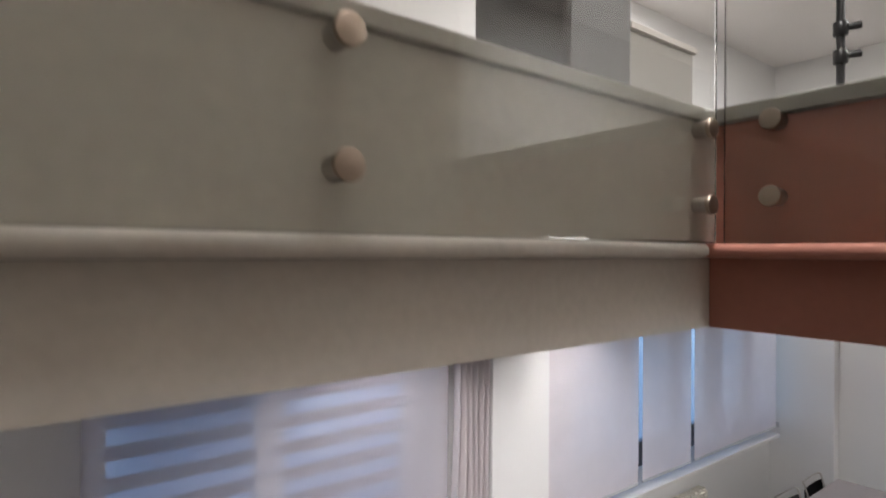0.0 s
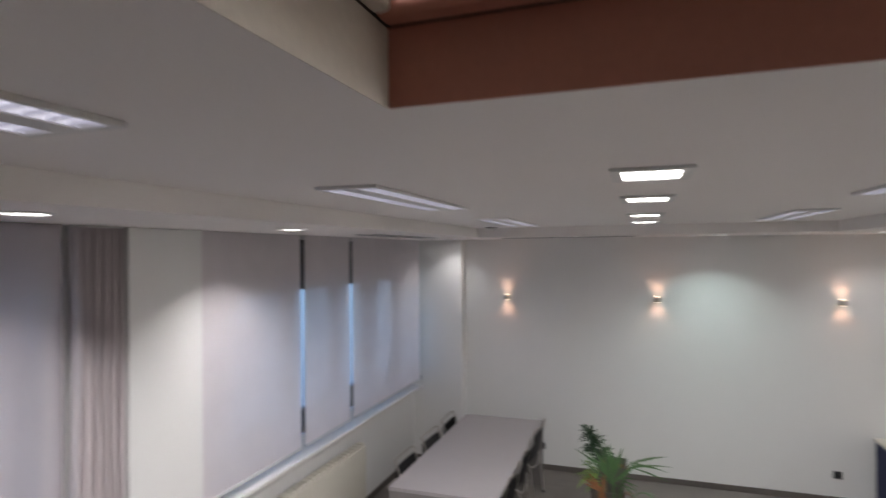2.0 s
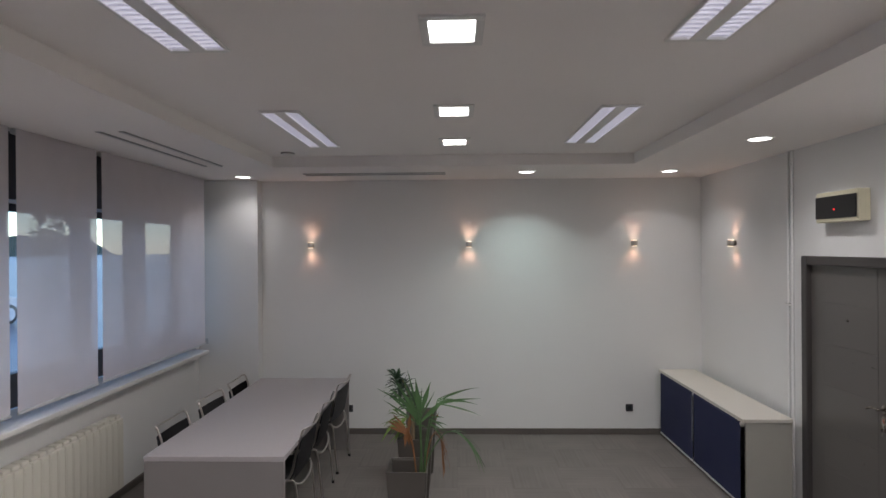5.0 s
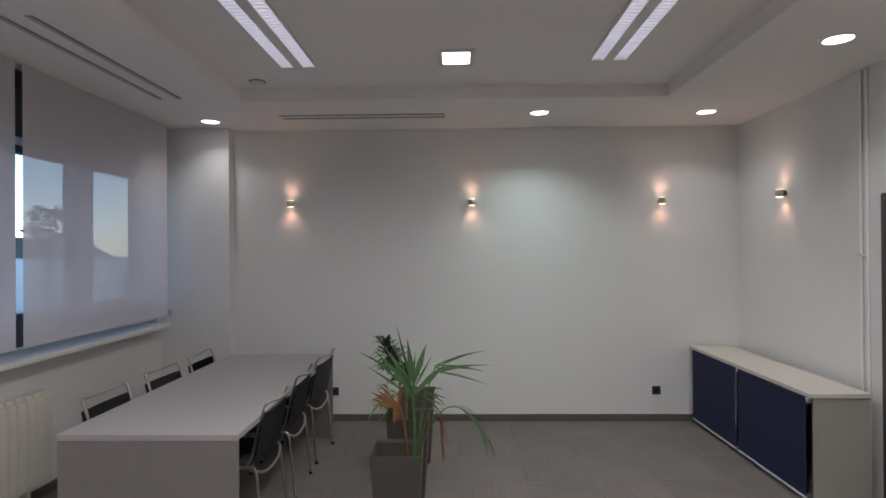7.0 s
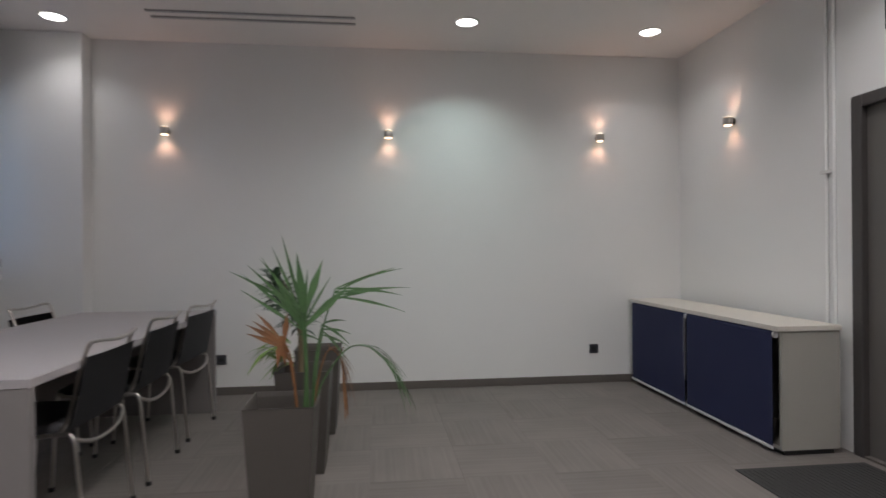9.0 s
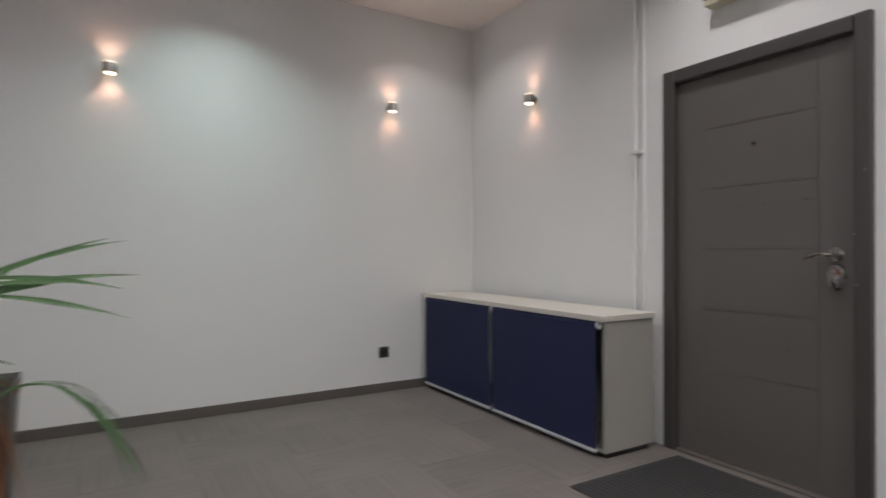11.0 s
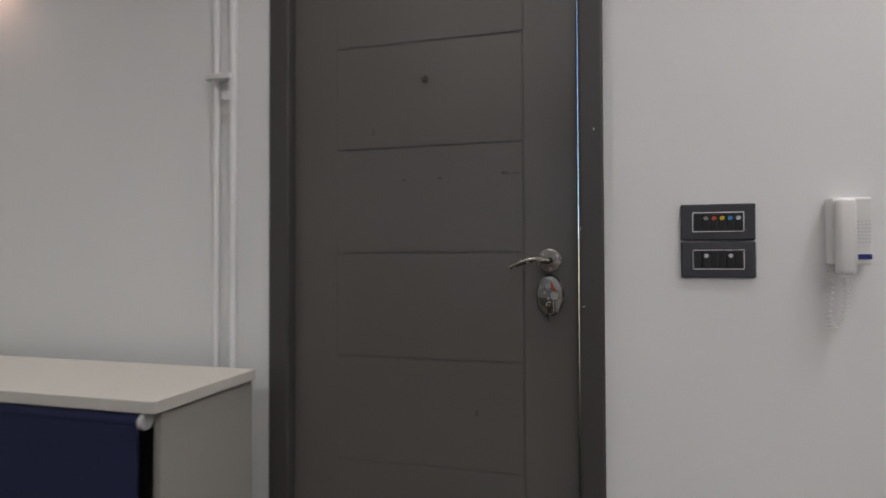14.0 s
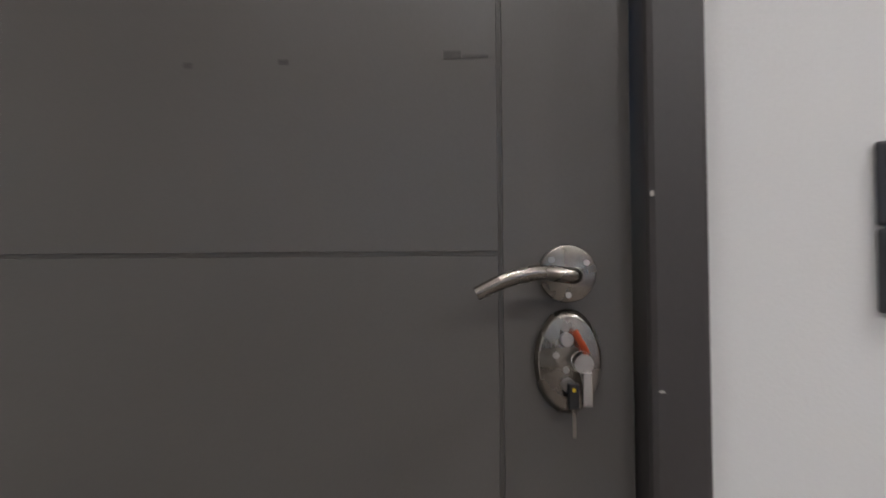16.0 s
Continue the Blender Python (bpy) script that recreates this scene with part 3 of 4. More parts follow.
for y, z, wd, hg in ((-2.7055, 1.318, 0.020, 0.009), (-2.732, 1.316, 0.03, 0.004), (-2.511, 1.311, 0.012, 0.006), (-2.40, 1.308, 0.010, 0.007), (-2.30, 1.46, 0.004, 0.02), (-2.62, 0.62, 0.006, 0.02)):
    part("scuff", box(0.0136, 0.0141, y - wd / 2, y + wd / 2, z - hg / 2, z + hg / 2), SCUFF, leaf)
for y, z, wd, hg in ((-2.9175, 1.151, 0.004, 0.006), (-2.955, 1.42, 0.002, 0.006), (-2.925, 0.94, 0.006, 0.002)):
    part("chip", box(-0.0286, -0.0281, y - wd / 2, y + wd / 2, z - hg / 2, z + hg / 2), CREAM, leaf)
pe = part("peephole", cyl(bmesh.new(), (0.0105, -2.466, 1.612), (0.004, -2.466, 1.612), 0.010, seg=24, bevel=0.002), NICKEL, door, "brass peephole", True)
part("lens", cyl(bmesh.new(), (0.0038, -2.466, 1.612), (0.003, -2.466, 1.612), 0.005, seg=16), BLACK, pe)
HY, HZc = -2.833, 1.0655
hd = part("door_handle", cyl(bmesh.new(), (0.0105, HY, HZc), (0.001, HY, HZc), 0.0325, seg=40, bevel=0.003), NICKEL, door, "satin nickel lever handle on a round rose", True)
line = smooth_line([(-0.001, HY, HZc - 0.002), (-0.030, HY, HZc - 0.002), (-0.042, HY + 0.010, HZc - 0.001), (-0.044, HY + 0.040, HZc + 0.002), (-0.044, HY + 0.075, HZc - 0.006), (-0.044, HY + 0.105, HZc - 0.020)], 8)
part("lever", tube(bmesh.new(), line, 0.0092, 14, 0.0076), NICKEL, hd, shade=True)
for a in (40, 150, 270):
    c = (0.0008, HY + 0.024 * math.cos(radians(a)), HZc + 0.024 * math.sin(radians(a)))
    part("screw", cyl(bmesh.new(), c, (-0.0006, c[1], c[2]), 0.0035, seg=14), STEEL, hd, shade=True)
LZ = 0.967
e = bmesh.new()
cyl(e, (0, 0, 0), (0, 0, 0.012), 0.0385, 0.0345, 40, 0.002)
bmesh.ops.transform(e, matrix=Matrix.Translation((0.0105, HY, LZ)) @ pose(0, 0, 0, 0, -90, 0) @ Matrix.Diagonal((1.55, 1, 1, 1)), verts=e.verts)
lk = part("lock_plate", e, NICKEL, door, "oval nickel escutcheon with keys", True)
part("cylinder", cyl(bmesh.new(), (-0.002, HY + 0.004, LZ + 0.026), (-0.010, HY + 0.004, LZ + 0.026), 0.0075, seg=20), STEEL, lk, shade=True)
part("cylinder", cyl(bmesh.new(), (-0.002, HY + 0.003, LZ - 0.024), (-0.012, HY + 0.003, LZ - 0.024), 0.0075, seg=20), STEEL, lk, shade=True)
for dy, dz in ((0.015, 0.008), (-0.014, 0.008), (0.004, -0.008)):
    part("screw", cyl(bmesh.new(), (-0.0016, HY + dy, LZ + dz), (-0.003, HY + dy, LZ + dz), 0.0036, seg=14), STEEL, lk, shade=True)
keys = thing("key_bunch", (-0.012, HY, LZ), "keys with red tag and black fob hanging in the lock", "keys")
line = [(-0.012 - 0.004 * math.sin(a), HY - 0.004 - 0.006 * (1 - math.cos(a)) / 2 - 0.006 * a / math.pi, LZ + 0.036 - 0.026 * a / math.pi) for a in [math.pi * k / 8 for k in range(9)]]
part("red_tag", tube(bmesh.new(), line, 0.0042, 10, flat=0.6), COLOUR["red"], keys, "red plastic loop", True)
ring = [(-0.016, HY - 0.010 + 0.011 * math.cos(a), LZ + 0.004 + 0.011 * math.sin(a)) for a in [2 * math.pi * k / 28 for k in range(29)]]
part("ring", tube(bmesh.new(), ring, 0.0008, 6), CHROME, keys, shade=True)
part("key", cyl(bmesh.new(), (-0.018, HY - 0.012, LZ + 0.001), (-0.0195, HY - 0.012, LZ + 0.001), 0.0105, seg=28), STEEL, keys, shade=True)
part("fob", box(-0.022, -0.014, HY - 0.006, HY + 0.006, LZ - 0.047, LZ - 0.019, 0.002), BLACK, keys, "black key head")
part("fob_mark", cyl(bmesh.new(), (-0.0222, HY, LZ - 0.026), (-0.0228, HY, LZ - 0.026), 0.0022, seg=14), COLOUR["yellow"], keys)
t = box(-0.021, -0.016, HY - 0.021, HY - 0.009, LZ - 0.045, LZ - 0.006, 0.002)
part("bottle_tag", t, CHROME, keys, "shiny metal tag")
part("key_blade", box(-0.018, -0.0165, HY - 0.003, HY + 0.001, LZ - 0.078, LZ - 0.0475, 0.0006, 1), NICKEL, keys)


# ---- switches and intercom ----
def switch_plate(z, buttons, label):
    y0, y1 = -3.352, -3.174
    s = thing("switch_plate", (0, (y0 + y1) / 2, z), label, "light switch", "switch plates by the door")
    part("plate", box(-0.011, -0.0005, y0, y1, z - 0.047, z + 0.047, 0.004), ANTHR, s)
    fr = bmesh.new()
    a, b_, h = y0 + 0.027, y1 - 0.027, 0.026
    for q in ((a, b_, z + h - 0.003, z + h), (a, b_, z - h, z - h + 0.003), (a, a + 0.003, z - h + 0.0031, z + h - 0.0031), (b_ - 0.003, b_, z - h + 0.0031, z + h - 0.0031)):
        bx(fr, -0.0145, -0.0112, *q, 0.0008, 1)
    part("bezel", fr, CHROME, s, "thin chrome bezel")
    n = 6
    wdt = (b_ - a - 0.008) / n
    for k in range(n):
        yk = b_ - 0.004 - wdt * (k + 0.5)
        ro = part("rocker", box(-0.0138, -0.0112, yk - wdt / 2 + 0.0006, yk + wdt / 2 - 0.0006, z - 0.020, z + 0.020, 0.0012, 1), BLACK, s)
        if buttons[k]:
            part("button", cyl(bmesh.new(), (-0.0139, yk, z + 0.010), (-0.0155, yk, z + 0.010), 0.0055, seg=18), COLOUR[buttons[k]], ro, buttons[k] + " marker")


switch_plate(1.163, ["", "grey", "red", "yellow", "blue", "white"], "anthracite switch plate with coloured button markers")
switch_plate(1.066, ["", "white", "", "", "white", ""], "anthracite switch plate with two white markers")

ic = thing("intercom", (0, -3.58, 1.13), "white wall intercom handset with coiled cord", "intercom")
part("body", box(-0.040, -0.0005, -3.597, -3.508, 1.052, 1.215, 0.006), WHITE, ic)
hs = part("handset", box(-0.068, -0.0405, -3.556, -3.513, 1.028, 1.212, 0.012, 3), WHITE, ic, shade=True)
part("button", box(-0.044, -0.0402, -3.593, -3.564, 1.066, 1.078, 0.001, 1), COLOUR["navy"], ic, "dark blue call button")
for i in range(4):
    for j in range(7):
        part("speaker_hole", box(-0.0412, -0.0402, -3.592 + 0.008 * i, -3.588 + 0.008 * i, 1.105 + 0.0085 * j, 1.1075 + 0.0085 * j), GREYBAR, ic)
guide = smooth_line([(-0.03, -3.509, 1.045), (-0.03, -3.511, 1.00), (-0.03, -3.504, 0.93), (-0.03, -3.519, 0.895), (-0.03, -3.536, 0.93), (-0.035, -3.540, 0.985), (-0.045, -3.534, 1.022)], 40)
coil = []
for i, q in enumerate(guide):
    d = (guide[min(i + 1, len(guide) - 1)] - guide[max(i - 1, 0)]).normalized()
    sd = Vector((1, 0, 0))
    coil.append(q + 0.0062 * (math.cos(i * 0.8) * sd + math.sin(i * 0.8) * d.cross(sd)))
part("cord", tube(bmesh.new(), coil, 0.0018, 5), WHITE, ic, shade=True)

bb = thing("breaker_box", (0, -2.51, 2.34), "cream wall breaker box with smoked dark cover", "breaker box")
part("body", box(-0.085, -0.0005, -2.722, -2.257, 2.333, 2.558, 0.008), CREAMBOX, bb)
cv = part("cover", box(-0.094, -0.0855, -2.708, -2.262, 2.362, 2.525, 0.006), BLACK, bb, "smoked plastic cover")
part("indicator", box(-0.0955, -0.0945, -2.49, -2.47, 2.42, 2.432), REDLED, cv, "small red light")

cd = thing("cable_conduits", (0, -1.78, 0.74), "two white cable conduits running up the wall", "conduit")
for y in (-1.760, -1.822):
    part("pipe", cyl(bmesh.new(), (-0.013, y, FZ), (-0.013, y, DROP - 0.001), 0.012, seg=14), PAINT, cd, shade=True)
part("clip", box(-0.034, -0.0005, -1.824, -1.732, 1.655, 1.675, 0.003), WHITE, cd)
part("clip", box(-0.030, -0.0255, -1.820, -1.796, 1.585, 1.615, 0.002), WHITE, cd)

dm = thing("doormat", (-0.48, -2.6, 0), "dark ribbed rubber doormat before the entrance door", "doormat")
part("border", box(-0.865, -0.085, -3.15, -2.10, FZ + 0.0005, FZ + 0.008, 0.003, 1), MAT, dm)
for k in range(24):
    x = -0.84 + k * 0.031
    part("rib", box(x, x + 0.02, -3.12, -2.13, FZ + 0.0082, FZ + 0.011, 0.001, 1), MAT, dm)

# ---- low cabinet ----
cb = thing("low_cabinet", (-0.25, -0.99, 0), "low grey cabinet with cream top and navy roller fronts", "cabinet")
f = bmesh.new()
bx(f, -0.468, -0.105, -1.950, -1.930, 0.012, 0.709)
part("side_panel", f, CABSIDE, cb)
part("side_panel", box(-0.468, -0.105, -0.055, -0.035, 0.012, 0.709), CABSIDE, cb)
# divider coloured black to paint the shade in the gap between the fronts
part("divider", box(-0.468, -0.105, -0.975, -0.955, 0.034, 0.709), BLACK, cb)
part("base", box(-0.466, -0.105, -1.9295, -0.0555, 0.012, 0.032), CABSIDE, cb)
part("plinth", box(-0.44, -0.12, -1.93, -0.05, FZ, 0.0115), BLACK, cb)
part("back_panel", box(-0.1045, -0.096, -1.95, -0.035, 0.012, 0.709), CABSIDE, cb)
part("top", box(-0.505, -0.095, -1.965, -0.022, 0.710, 0.740, 0.002), CREAM, cb, "cream laminate top")
for y0, y1 in ((-1.914, -0.985), (-0.952, -0.066)):
    bl = part("roller_front", box(-0.503, -0.500, y0, y1, 0.03, 0.69, 0.0008, 1), NAVY, cb, "navy cloth roller front")
    part("roller", cyl(bmesh.new(), (-0.486, y0, 0.688), (-0.486, y1, 0.688), 0.019, seg=20), NAVY, bl, shade=True)
    part("bottom_bar", box(-0.509, -0.494, y0, y1, 0.014, 0.032, 0.003), GREYBAR, bl)
    for y, s in ((y0, -1), (y1, 1)):
        part("end_cap", cyl(bmesh.new(), (-0.486, y, 0.688), (-0.486, y + s * 0.014, 0.688), 0.021, seg=20, bevel=0.003), GREYBAR, bl, shade=True)
ch = bmesh.new()
for s in (-1, 1):
    for k in range(48):
        z = 0.68 - k * 0.0095
        g = bmesh.ops.create_icosphere(ch, subdivisions=1, radius=0.0028)["verts"]
        bmesh.ops.translate(ch, vec=(-0.512, -0.968 + s * (0.006 + 0.005 * math.sin(math.pi * k / 47)), z), verts=g)
part("bead_chain", ch, GREYBAR, cb, "pale bead chain")

# ---- radiator ----
ra = thing("radiator", (-5.74, -2.6, 0), "cream aluminium sectional radiator under the window", "radiator")
ny, y = 0, -3.34
while y < -1.93:
    g = bmesh.new()
    bx(g, -5.79, -5.70, y + 0.003, y + 0.077, 0.14, 0.735, 0.008)
    bx(g, -5.80, -5.715, y + 0.008, y + 0.072, 0.7355, 0.765, 0.009)
    bx(g, -5.699, -5.694, y + 0.012, y + 0.068, 0.16, 0.70, 0.002, 1)
    part("section", g, RAD, ra)
    y += 0.08
for z in (0.19, 0.68):
    part("header", cyl(bmesh.new(), (-5.745, -3.36, z), (-5.745, -1.885, z), 0.02), RAD, ra, shade=True)
part("valve", cyl(bmesh.new(), (-5.745, -3.46, 0.68), (-5.745, -3.361, 0.68), 0.022, 0.026, 20, 0.003), WHITE, ra, "white radiator valve", True)
for y in (-3.2, -2.1):
    part("foot", box(-5.78, -5.72, y - 0.015, y + 0.015, FZ, 0.139, 0.003), RAD, ra)

# ---- table ----
tb = thing("meeting_table", (-4.51, -1.68, 0), "long grey laminate meeting table with panel ends", "table")
part("tabletop", box(-5.0, -4.025, -2.85, -0.50, 0.716, 0.75, 0.0025), TABLE, tb, "pale grey laminate top")
part("end_panel", box(-4.995, -4.03, -2.848, -2.81, FZ, 0.7155, 0.002), TABLE_SHADED, tb)
part("end_panel", box(-4.995, -4.03, -0.54, -0.502, FZ, 0.7155, 0.002), TABLE_SHADED, tb)
part("middle_panel", box(-4.53, -4.495, -2.8095, -0.5405, 0.35, 0.7155, 0.002), TABLE_SHADED, tb)


# ---- chairs: seated towards -x, origin under the seat ----
def chair():
    c = thing("dining_chair", (0, 0, 0), "tubular steel chair with black sling seat and back", "chair", "chairs round the table")
    for s in (-1, 1):
        yy = s * 0.215
        line = smooth_line([(0.23, yy, FZ), (0.20, yy, 0.30), (0.185, yy, 0.415), (0.14, yy, 0.44), (-0.05, yy, 0.425), (-0.17, yy, 0.44), (-0.205, yy, 0.41), (-0.235, yy, FZ)], 6)
        part("side_frame", tube(bmesh.new(), line, 0.0088, 10), STEEL, c, "brushed steel tube", True)
        line = smooth_line([(0.12, s * 0.205, 0.43), (0.160, s * 0.202, 0.50), (0.188, s * 0.198, 0.62), (0.228, s * 0.200, 0.765), (0.247, s * 0.202, 0.806)], 6)
        part("back_post", tube(bmesh.new(), line, 0.0085, 10), STEEL, c, shade=True)
        for x in (0.23, -0.235):
            part("foot", cyl(bmesh.new(), (x, yy, FZ), (x, yy, 0.0), 0.0135, seg=12), BLACK, c)
    line = smooth_line([(0.247, -0.202, 0.806), (0.266, -0.17, 0.810), (0.280, -0.08, 0.800), (0.284, 0, 0.797), (0.280, 0.08, 0.800), (0.266, 0.17, 0.810), (0.247, 0.202, 0.806)], 8)
    part("top_rail", tube(bmesh.new(), line, 0.0078, 10), STEEL, c, shade=True)
    line = smooth_line([(0.186, -0.213, 0.418), (0.205, -0.13, 0.385), (0.21, 0, 0.372), (0.205, 0.13, 0.385), (0.186, 0.213, 0.418)], 8)
    part("rear_rail", tube(bmesh.new(), line, 0.0085, 10), STEEL, c, shade=True)
    g = bmesh.new()
    n = 10
    for j in range(7):
        h = j / 6
        for i in range(n + 1):
            u = i / n * 2 - 1
            xb = 0.182 + 0.058 * h + 0.014 * (1 - u * u)
            g.verts.new((xb, u * (0.228 - 0.010 * h), 0.46 + 0.29 * h))
    g.verts.ensure_lookup_table()
    for j in range(6):
        for i in range(n):
            k = j * (n + 1) + i
            g.faces.new([g.verts[q] for q in (k, k + 1, k + n + 2, k + n + 1)])
    bmesh.ops.solidify(g, geom=g.faces[:], thickness=0.012)
    part("backrest", g, SLING, c, "dark sling back", True)
    part("seat", box(-0.215, 0.15, -0.205, 0.205, 0.43, 0.475, 0.018, 3), SLING, c, shade=True)
    return c


first = chair()
WIDE = Matrix.Diagonal((1, 1.06, 1.02, 1))
first.matrix_world = pose(-4.235, -2.285, 0) @ WIDE
for y, turn in ((-1.65, 2), (-0.94, -3)):
    copy_thing(first, pose(-4.235, y, 0, 0, 0, turn) @ WIDE)
for y, turn in ((-2.29, 180), (-1.60, 178), (-0.965, 181)):
    copy_thing(first, pose(-4.835, y, 0, 0, 0, turn) @ WIDE)


# ---- planters ----
def planter(x, y, label, h=0.545, half=0.151, low=0.112):
    p = thing("planter", (x, y, 0), label, "planter", "row of planters")
    g = bmesh.new()
    rings = []
    for hw, z in ((low, FZ), (half - 0.004, h - 0.004), (half, h), (half - 0.006, h), (half - 0.012, h - 0.02), (half - 0.022, h - 0.13)):
        rings.append([g.verts.new((x + a * hw, y + b_ * hw, z)) for a, b_ in ((-1, -1), (1, -1), (1, 1), (-1, 1))])
    for a, b_ in zip(rings, rings[1:]):
        for k in range(4):
            g.faces.new((a[k], a[(k + 1) % 4], b_[(k + 1) % 4], b_[k]))
    g.faces.new(rings[0][::-1])
    bmesh.ops.bevel(g, geom=[e for e in g.edges if abs(e.verts[0].co.z - e.verts[1].co.z) > 0.3], offset=0.006, segments=2, affect="EDGES")
    part("shell", g, POT, p)
    s = bmesh.new()
    n = 10
    hw = half - 0.024
    grid = [[s.verts.new((x + hw * (2 * i / n - 1), y + hw * (2 * j / n - 1), h - 0.12 + random.uniform(-0.008, 0.008))) for j in range(n + 1)] for i in range(n + 1)]
    for i in range(n):
        for j in range(n):
            s.faces.new((grid[i][j], grid[i + 1][j], grid[i + 1][j + 1], grid[i][j + 1]))
    part("soil", s, SOIL, p, shade=True)


planter(-3.217, -2.447, "tall dark grey square planter with a palm")
planter(-3.210, -1.745, "tall dark grey square planter with leafy plants")
planter(-3.200, -1.07, "tall dark grey square planter, nearly bare")


def blade(bm, base, way, length, width, droop=0.15, fold=0.25, steps=5, up=Vector((0, 0, 1))):
    """One narrow leaf: a folded strip that tapers to a tip and bends down."""
    way = Vector(way).normalized()
    side = way.cross(up)
    side = side.normalized() if side.length > 0.05 else Vector((1, 0, 0))
    nrm = side.cross(way)
    prev = None
    for k in range(steps + 1):
        t = k / steps
        c = Vector(base) + way * length * t + Vector((0, 0, -droop * length * t * t))
        w = width * (0.35 + 1.3 * t if t < 0.5 else 2 * (1 - t)) * 0.5 + 0.0004
        row = [bm.verts.new(c - side * w + nrm * w * fold), bm.verts.new(c), bm.verts.new(c + side * w + nrm * w * fold)]
        if prev:
            for a in (0, 1):
                bm.faces.new((prev[a], prev[a + 1], row[a + 1], row[a]))
        prev = row


def frond(plant, points, pairs, length, width, mat, spread=55, start=0.45, droop=0.25, label=""):
    """A palm leaf: a stalk with leaflets along its outer part."""
    line = smooth_line(points, 8)
    stalk = part("stalk", tube(bmesh.new(), line, 0.0055, 7, 0.0018), mat, plant, shade=True)
    g = bmesh.new()
    n = len(line) - 1
    for k in range(pairs):
        t = start + (1 - start) * k / max(1, pairs - 1)
        i = min(n - 1, int(t * n))
        c = line[i].lerp(line[i + 1], t * n - i)
        d = (line[min(i + 1, n)] - line[max(i - 1, 0)]).normalized()
        sd = d.cross(Vector((0, 0, 1)))
        sd = sd.normalized() if sd.length > 0.1 else Vector((1, 0, 0))
        a = radians(spread * (1 - 0.65 * t) * random.uniform(0.8, 1.15))
        ln = length * (0.65 + 0.5 * math.sin(math.pi * min(1, 0.25 + 0.6 * (t - start) / (1 - start)))) * random.uniform(0.85, 1.1)
        for s in (-1, 1):
            blade(g, c, d * math.cos(a) + sd * s * math.sin(a) + Vector((0, 0, random.uniform(0.0, 0.25))), ln, width * random.uniform(0.8, 1.2), droop * random.uniform(0.6, 1.3))
    part("leaflet", g, mat, plant, label, True)


palm = thing("palm_plant", (-3.217, -2.447, 0.425), "green potted palm with arching fronds and dry leaves", "plant")
X0, Y0, Z0 = -3.13, -2.45, 0.425
def pp(*q):
    return [(X0 + a, Y0 + b_, Z0 + c) for a, b_, c in q]
def fan(plant, points, angles, length, width, mat, depth=0.25, droop=0.12, label=""):
    """A stalk that ends in long blades, each at its own angle in the x-z plane."""
    line = smooth_line(points, 8)
    part("stalk", tube(bmesh.new(), line, 0.0062, 7, 0.0035), mat, plant, shade=True)
    for k, a in enumerate(angles):
        g = bmesh.new()
        at = line[-1 - (k % 4)]
        blade(g, at, (math.cos(radians(a)), random.uniform(-depth, depth), math.sin(radians(a))), length * random.uniform(0.8, 1.1), width * random.uniform(0.8, 1.2), droop, 0.3, 6, Vector((0, -1, 0.3)))
        part("leaflet", g, mat, plant, label if k == 0 else "", True)


fan(palm, pp((0.0, 0.0, 0), (0.01, 0.0, 0.26), (-0.01, 0.0, 0.52)), (104, 112, 118, 123, 128, 133, 138, 144, 150), 0.33, 0.014, LEAF, 0.15, 0.04)
fan(palm, pp((0.02, 0.01, 0), (0.015, 0.01, 0.26), (0.01, 0.0, 0.50)), (73, 97, 44, 118), 0.30, 0.036, LEAF, 0.15, 0.05)
fan(palm, pp((0.01, 0.02, 0), (0.01, 0.02, 0.30), (0.0, 0.02, 0.50)), (103, 85, 62, 128), 0.28, 0.013, LEAF, 0.2, 0.05)
fan(palm, pp((0.03, 0.02, 0), (0.055, 0.04, 0.26), (0.09, 0.05, 0.45), (0.14, 0.05, 0.60)), (2, 8, 14, 19, 24, 30, -4), 0.34, 0.013, LEAF, 0.2, 0.14)
fan(palm, pp((0.03, 0.03, 0), (0.04, 0.08, 0.24), (0.07, 0.12, 0.43)), (28, 8, -10, 150, -24, -36), 0.14, 0.012, LEAF, 0.4, 0.3)
frond(palm, pp((0.03, 0.03, 0), (0.07, 0.08, 0.16), (0.17, 0.12, 0.30), (0.25, 0.14, 0.325), (0.34, 0.15, 0.28), (0.42, 0.15, 0.17)), 11, 0.14, 0.013, LEAF, 42, 0.55, 0.7)
fan(palm, pp((-0.02, 0.0, 0), (-0.05, 0.0, 0.25), (-0.10, 0.0, 0.39)), (128, 136, 144, 150), 0.20, 0.020, LEAFDEAD, 0.15, 0.1, "dry brown leaflet")
fan(palm, pp((-0.02, 0.01, 0), (-0.05, 0.0, 0.28), (-0.09, -0.01, 0.40)), (262, 274, 84), 0.14, 0.030, LEAFDEAD, 0.15, 0.1, "dry brown leaflet")
frond(palm, pp((0.03, 0.03, 0), (0.06, 0.08, 0.20), (0.10, 0.12, 0.31), (0.15, 0.14, 0.27), (0.17, 0.14, 0.15)), 9, 0.12, 0.010, LEAFDEAD, 30, 0.5, 0.7, "dry brown leaflet")

